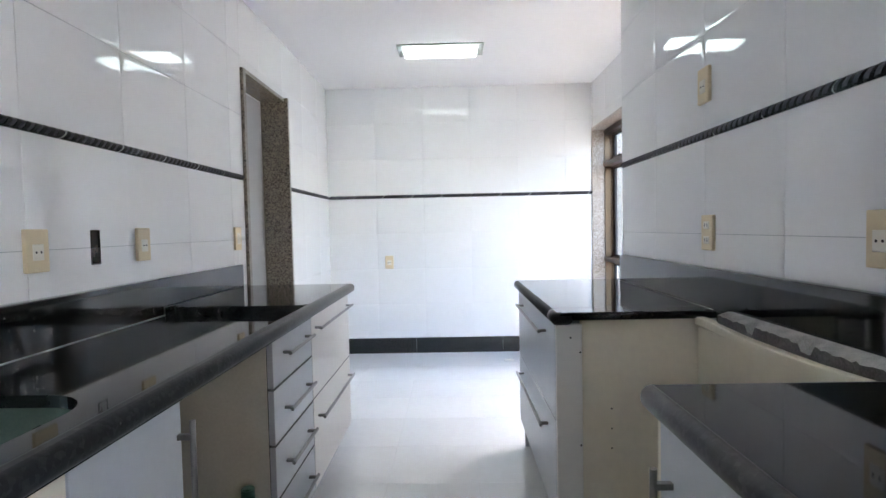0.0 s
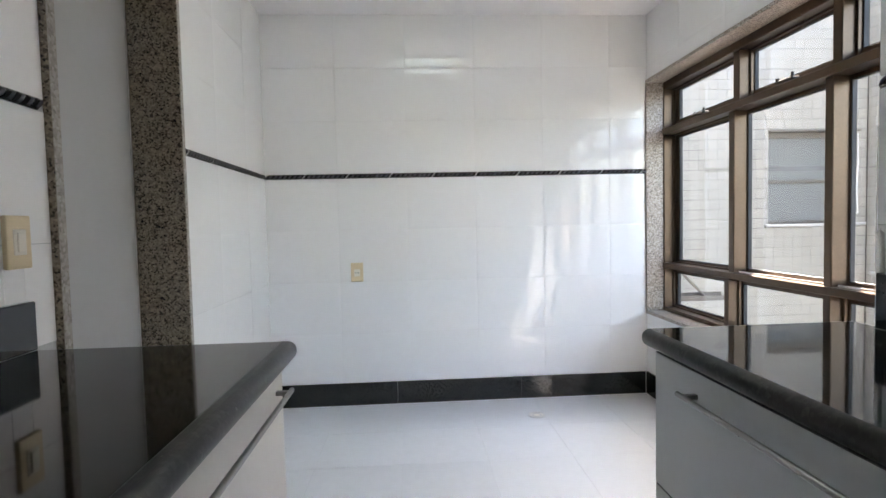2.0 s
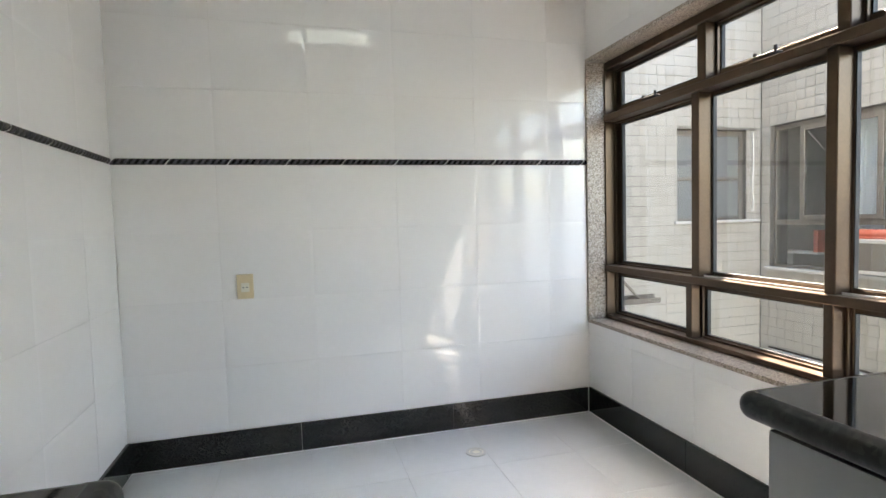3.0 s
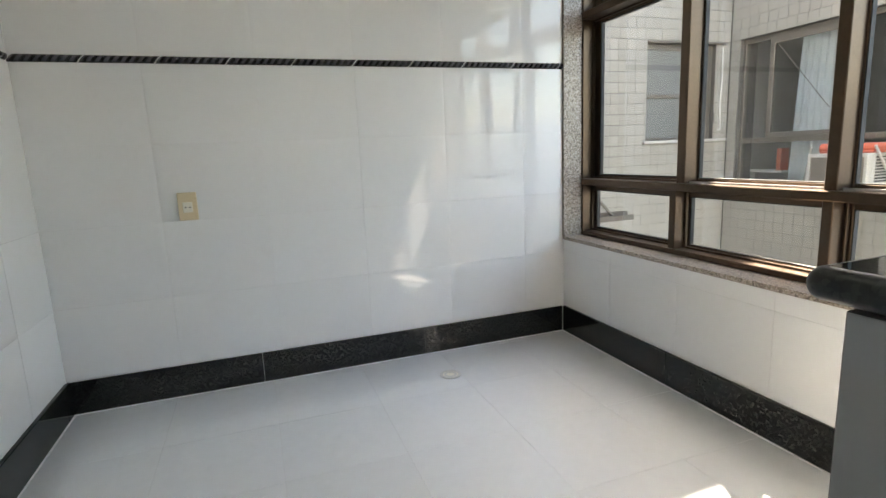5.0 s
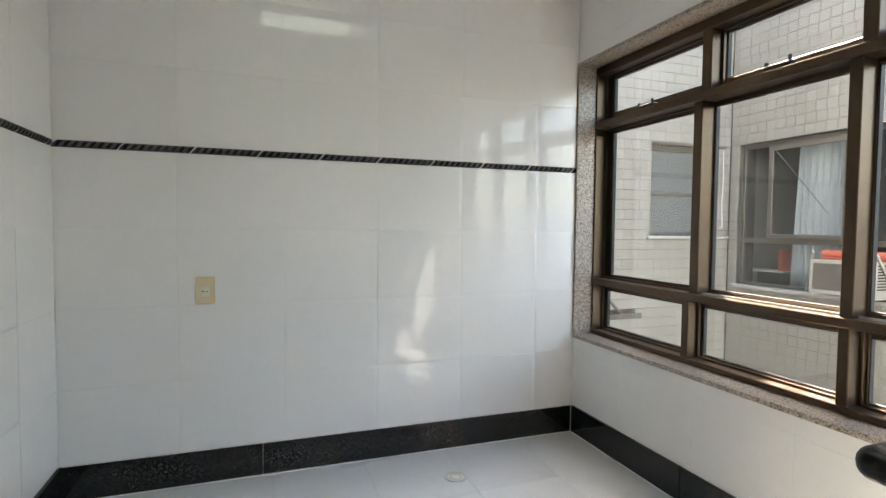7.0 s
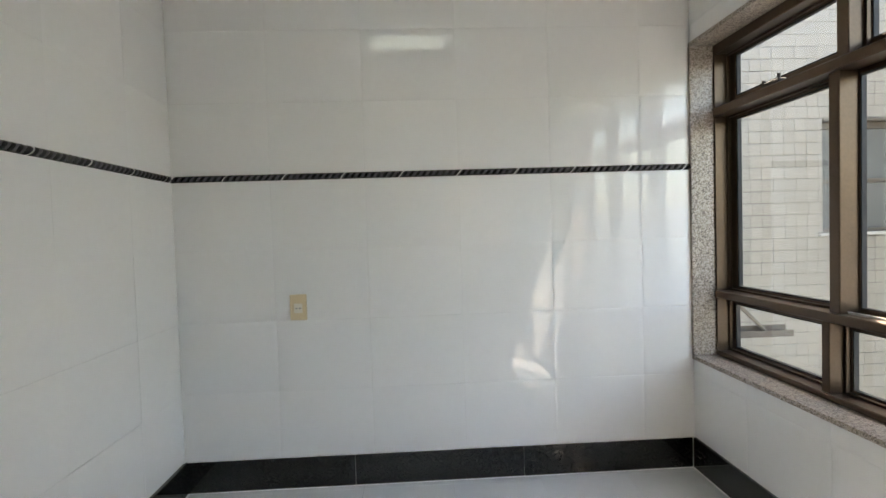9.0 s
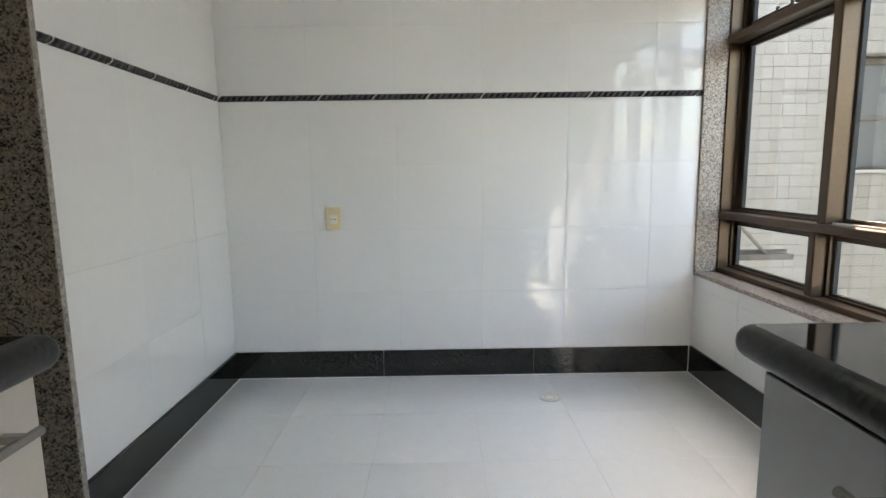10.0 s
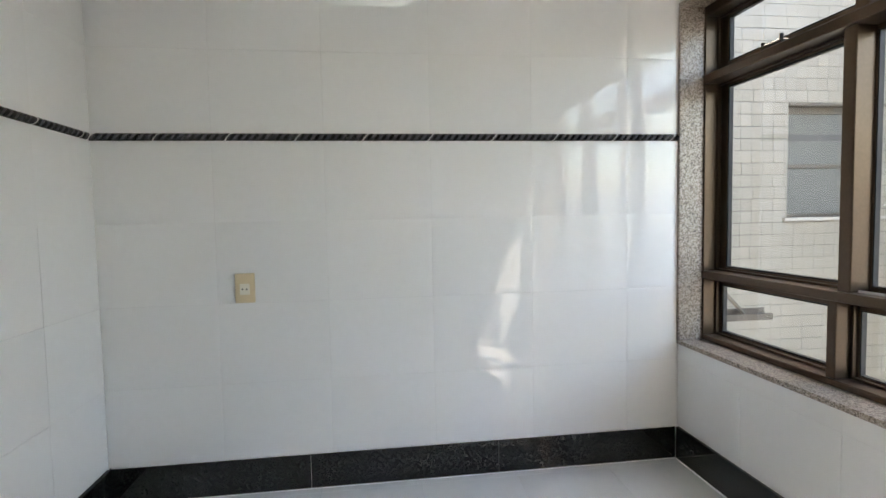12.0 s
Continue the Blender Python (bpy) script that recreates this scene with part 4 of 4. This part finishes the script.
tape.parent = wb

# air conditioner under the neighbour's window
ac = thing("air_conditioner", (4.5, 5.6, 0.62), "white window air conditioner with side louvres on steel struts", "air conditioner")
AX0, AX1, AY0, AY1, AZ0, AZ1 = 4.36, 4.83, 5.21, 5.69, 0.63, 0.92
adopt(ac, boxes_part("casing", M_AC, [(AX0 + 0.012, AX1, AY0, AY1, AZ0, AZ1)], bevel=0.006))
bm = bmesh.new()
add_box(bm, AX0, AX0 + 0.0115, AY0, AY0 + 0.025, AZ0, AZ1, 0.002)
add_box(bm, AX0, AX0 + 0.0115, AY1 - 0.025, AY1, AZ0, AZ1, 0.002)
add_box(bm, AX0, AX0 + 0.0115, AY0 + 0.025, AY1 - 0.025, AZ1 - 0.03, AZ1, 0.002)
add_box(bm, AX0, AX0 + 0.0115, AY0 + 0.025, AY1 - 0.025, AZ0, AZ0 + 0.03, 0.002)
adopt(ac, part("front_frame", bm, M_AC))
adopt(ac, box_part("coil_grille", M_ALU, (AX0 + 0.004, AX0 + 0.0115, AY0 + 0.025, AY1 - 0.025, AZ0 + 0.03, AZ1 - 0.03)))
for k in range(9):
    z = AZ0 + 0.06 + k * 0.024
    adopt(ac, box_part("louvre", M_DARK, (AX0 + 0.10, AX0 + 0.30, AY0 - 0.003, AY0 + 0.001, z, z + 0.012)))
for y in (AY0 + 0.03, AY1 - 0.03):
    bm = bmesh.new()
    add_rod(bm, (AX0 - 0.02, y, AZ0 - 0.012), (XB, y, AZ0 - 0.012), 0.012, 8)
    adopt(ac, part("support_arm", bm, M_AC))
for y in (AY0 - 0.012, AY1 + 0.012):
    bm = bmesh.new()
    add_rod(bm, (AX0 + 0.06, y, AZ1 + 0.06), (XB - 0.06, y + (0.25 if y > 5.5 else -0.02), AZ0 - 0.02), 0.010, 8)
    adopt(ac, part("strut", bm, M_AC))
bm = bmesh.new()
add_rod(bm, (4.52, AY0 - 0.06, AZ1 + 0.042), (4.52, AY1 - 0.01, AZ1 + 0.042), 0.040, 16)
add_box(bm, AX0 + 0.10, AX1 - 0.05, AY0 + 0.02, AY1 - 0.03, AZ1 + 0.001, AZ1 + 0.02, 0.006, 2)
cover = part("canvas_roll", bm, M_RED)
tagged(cover, "faded red canvas rolled up on the air conditioner", "canvas")

# second unit of the same kind of louvre below
vent = thing("vent_louvre", (XB, 6.0, -0.5), "grey louvred vent in the neighbour's tiled wall", "vent")
adopt(vent, box_part("backing", M_DARK, (XB - 0.004, XB - 0.0005, 4.6, 6.78, -0.62, -0.30)))
for k in range(8):
    z = -0.61 + k * 0.038
    adopt(vent, box_part("slat", M_EDGE, (XB - 0.03, XB - 0.0045, 4.6, 6.78, z, z + 0.022), bevel=0.003))

# bracket on the outer wall beside the window
br_t = thing("steel_bracket", (1.667, 5.32, 0.57), "empty grey-brown steel support bracket on the outer wall", "bracket")
bm = bmesh.new()
add_box(bm, 1.667, 2.20, 5.29, 5.36, 0.570, 0.577, 0.001)
add_box(bm, 1.667, 2.20, 5.354, 5.360, 0.577, 0.626, 0.001)
add_box(bm, 1.667, 2.20, 5.290, 5.296, 0.577, 0.606, 0.001)
adopt(br_t, part("arm", bm, M_RUST))
bm = bmesh.new()
add_rod(bm, (2.06, 5.33, 0.60), (1.667, 5.33, 1.0), 0.011, 8)
adopt(br_t, part("strut", bm, M_ALU))

# ---- baseboard ----


def run(name, m, us, h, t, mat, z0=0.0, parent=None, depth=0.008):
    for a, b in zip(us, us[1:]):
        bm = bmesh.new()
        add_box(bm, a + 0.0008, b - 0.0008, z0, h, -depth, t, 0.0025, 2)
        bm.transform(m)
        o = part(name, bm, mat)
        o.parent = parent


baseboard = tagged(new("baseboard"), "polished black granite baseboard with white joints", "baseboard", kind="structure")
run("baseboard_slab", W_N, [-1.03, -0.223, 0.603, 1.455], 0.153, 0.006, M_BLACK, 0.003, baseboard)
run("baseboard_slab", W_W, [3.712, 4.925, 4.993], 0.153, 0.012, M_BLACK, 0.003, baseboard)
run("baseboard_slab", W_E, [-4.993, -4.17, -3.34, -2.83], 0.153, 0.010, M_BLACK, 0.003, baseboard)
trim = tagged(boxes_part("trim", M_GROUT, [(-1.018, 1.456, 4.990, 4.9938, 0.0, 0.004), (-1.018, -1.014, 3.72, 4.99, 0.0, 0.004), (1.452, 1.456, 2.85, 4.99, 0.0, 0.004), (-1.02, 1.455, 4.9945, 4.9985, 0.1525, 0.1555)]), "thin white grout line along the baseboard", "trim", kind="structure")

# ---- black relief border ----
ROPE = {}


def rope_mesh(w, h):
    """A border piece with slanted ends and twisted relief, in xy with z outwards."""
    key = round(w, 3)
    if key in ROPE:
        return ROPE[key]
    nu, nv = max(4, round(w / 0.0038)), 6
    vs, fs, raised = [], [], []
    for j in range(nv + 1):
        v = j / nv
        for i in range(nu + 1):
            u = i / nu * w
            dome = math.sin(math.pi * v)
            ridge = 0.5 + 0.5 * math.cos(math.tau * u / 0.0304)
            z = 0.001 + dome ** 0.6 * (0.002 + 0.011 * ridge ** 0.6)
            sl = (v - 0.5) * h * 0.85
            vs.append((u - w / 2 + sl, (v - 0.5) * h, z))
    for j in range(nv):
        for i in range(nu):
            a = j * (nu + 1) + i
            fs.append((a, a + 1, a + nu + 2, a + nu + 1))
            # highlights on the twisted ridges are painted as a lighter grey
            twist = math.cos(math.tau * (i + 0.5) / nu * w / 0.0304)
            raised.append(1 if twist > 0.0 and 0 < j < nv - 1 else 0)
    me = bpy.data.meshes.new("border_piece")
    me.from_pydata(vs, [], fs)
    me.materials.append(M_BORDER)
    me.materials.append(M_ROPE)
    me.polygons.foreach_set("material_index", raised)
    ROPE[key] = me
    return me


ZB0, ZB1 = 1.484, 1.514


def border(parent, m, us):
    for a, b in zip(us, us[1:]):
        if b - a < 0.03:
            continue
        o = new("border_piece", rope_mesh(b - a - 0.0055, ZB1 - ZB0))
        o.parent = parent
        o.matrix_basis = m @ pose((a + b) / 2, (ZB0 + ZB1) / 2, 0)


border(wall_north, W_N, steps(-1.025, XW + 0.004, -0.23, 0.277))
border(wall_far, W_W, steps(DY1 + 0.012, 4.985, 4.93 - 0.277 * 3, 0.277))
border(wall_west, W_W, steps(-0.8, DY0 - 0.012, 1.05, 0.277))
border(wall_kitchen, W_K, steps(-2.795, 0.8, -2.37, 0.277))

# ---- wall tiles ----
rw = random.Random(3)
rows_wall = [0.156, 0.476, 0.814, 1.152, ZB0, ZB1, 1.85, 2.185, ZC]
bh = (-9, 9, ZB0, ZB1)
lay("wall_tile", wall_north, M_TILE, W_N, steps(XL, XW, -0.127, 0.4475), rows_wall, [bh], tilt=0.09, rng=rw, gap=0.0008, drop=0.0016)
lay("wall_tile", wall_west, M_TILE, W_W, steps(0.0, DY0, 1.455, 0.455), rows_wall, [bh, (DY0, DY1, 0, DZ + 0.025), (0, 2.885, 0, 1.014), (2.885, DY0, 0, 0.899), (1.455, 1.91, 1.0, ZB0)], tilt=0.035, rng=rw, gap=0.0022, drop=0.0016)
lay("wall_tile", wall_west, M_TILE, W_W, [DY0, 3.275, DY1], rows_wall, [bh, (DY0, DY1, 0, DZ + 0.025)], tilt=0.02, rng=rw, gap=0.001)
lay("wall_tile", wall_far, M_TILE, W_W, [DY1, 4.185, 4.64, YF], rows_wall, [bh], tilt=0.02, rng=rw, gap=0.0005, drop=0.0006)
lay("wall_tile", wall_kitchen, M_TILE, W_K, steps(-YR, 0.0, -2.355, 0.4475), rows_wall, [bh, (-2.79, 0, 0, 1.036)], tilt=0.07, rng=rw, gap=0.0022, drop=0.0016)
lay("wall_tile", wall_east, M_TILE, W_E, steps(-YF, -YR, -4.58, 0.4475), rows_wall, [(-WY1, -WY0, WZ0, WZ1)], tilt=0.04, rng=rw, gap=0.0005)


def notched_tile(u0, u1, v0, v1, n0, n1, w0, w1):
    """A wall tile with a rectangular notch n0..n1 by w0..w1 in its lower or upper edge, u along the wall and v up."""
    g = 0.0011
    u0, u1, v0, v1 = u0 + g, u1 - g, v0 + g, v1 - g
    w0, w1 = max(w0, v0), min(w1, v1)
    if w0 == v0:
        ring = [(u0, v0), (n0, v0), (n0, w1), (n1, w1), (n1, v0), (u1, v0), (u1, v1), (u0, v1)]
    else:
        ring = [(u0, v0), (u1, v0), (u1, v1), (n1, v1), (n1, w0), (n0, w0), (n0, v1), (u0, v1)]
    bm = bmesh.new()
    front = [bm.verts.new((u, v, 0.0)) for u, v in ring]
    back = [bm.verts.new((u, v, -0.008)) for u, v in ring]
    bm.faces.new(front)
    for i in range(8):
        j = (i + 1) % 8
        bm.faces.new((back[i], back[j], front[j], front[i]))
    bmesh.ops.triangulate(bm, faces=bm.faces[:1])
    bm.transform(W_W)
    o = part("wall_tile", bm, M_TILE)
    o.parent = wall_west


notched_tile(1.455, 1.91, 1.014, 1.152, *HB)
notched_tile(1.455, 1.91, 1.152, ZB0, *HB)

# ---- floor tiles ----
F_M = plane((0, 0, 0), (1, 0, 0), (0, 0, 1))
lay("floor_tile", floor, M_FLOOR, F_M, steps(XL, XW, 0.248, 0.428), steps(-0.2, YF, 4.955 - 0.42 * 10, 0.42), tilt=0.03, rng=rw, edge=0.0015, drop=0.0002, gap=0.001)

# ---- facade tiles ----
rf = random.Random(8)


def facade(parent, m, u0, u1, z0, z1, holes, near, g, gv, tw=0.103, th=0.1035, zj=1.058):
    """Running-bond tiles; those in the near rectangle are pieces, the rest one joined sheet."""
    zs = steps(z0, z1, zj, th)
    vs, fs = [], []
    count = 0
    for k, (a, b) in enumerate(zip(zs, zs[1:])):
        us = steps(u0, u1, u0 + rf.gauss(0, 0.006), tw)
        for p, q in zip(us, us[1:]):
            for x0, x1, y0, y1 in cut((p, q, a, b), holes):
                cx, cy = (x0 + x1) / 2, (y0 + y1) / 2
                if count < 298 and near[0] < cx < near[1] and near[2] < cy < near[3]:
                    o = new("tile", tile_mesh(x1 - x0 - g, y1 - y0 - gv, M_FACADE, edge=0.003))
                    o.parent = parent
                    o.matrix_basis = m @ pose(cx, cy, rf.uniform(-0.001, 0.0015), rf.gauss(0, 0.4), rf.gauss(0, 0.4), 0)
                    count += 1
                else:
                    s = len(vs)
                    e, ev = g / 2, gv / 2
                    z = rf.uniform(-0.001, 0.001)
                    for xx, yy in ((x0 + e, y0 + ev), (x1 - e, y0 + ev), (x1 - e, y1 - ev), (x0 + e, y1 - ev)):
                        vs.append(m @ Vector((xx, yy, z)))
                    for xx, yy in ((x0 + e, y0 + ev), (x1 - e, y0 + ev), (x1 - e, y1 - ev), (x0 + e, y1 - ev)):
                        vs.append(m @ Vector((xx, yy, -0.008)))
                    fs.append((s, s + 1, s + 2, s + 3))
                    for i in range(4):
                        j = (i + 1) % 4
                        fs.append((s + i, s + 4 + i, s + 4 + j, s + j))
    me = bpy.data.meshes.new("facade_tiles")
    me.from_pydata([tuple(v) for v in vs], [], fs)
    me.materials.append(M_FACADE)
    o = new("facade_tiles", me)
    o.parent = parent
    tagged(o, kind="stuff")


MA = plane((0, YA, 0), (1, 0, 0), (0, -1, 0))
MB = plane((XB, 0, 0), (0, -1, 0), (-1, 0, 0))
inv_a = Matrix.Translation(-Vector(house_a.location))
inv_b = Matrix.Translation(-Vector(house_b.location))
facade(house_a, inv_a @ MA, 1.668, XB - 0.002, -3.0, 5.06, [(AWX0, AWX1, AWZ0, AWZ1)], (2.9, 4.8, 0.75, 2.75), 0.0012, 0.0045)
facade(house_b, inv_b @ MB, -YA + 0.012, -3.2, -3.0, 3.6, [(-BWY1, -BWY0, BWZ0, BWZ1)], (-6.9, -5.2, 0.2, 3.0), 0.003, 0.0045)
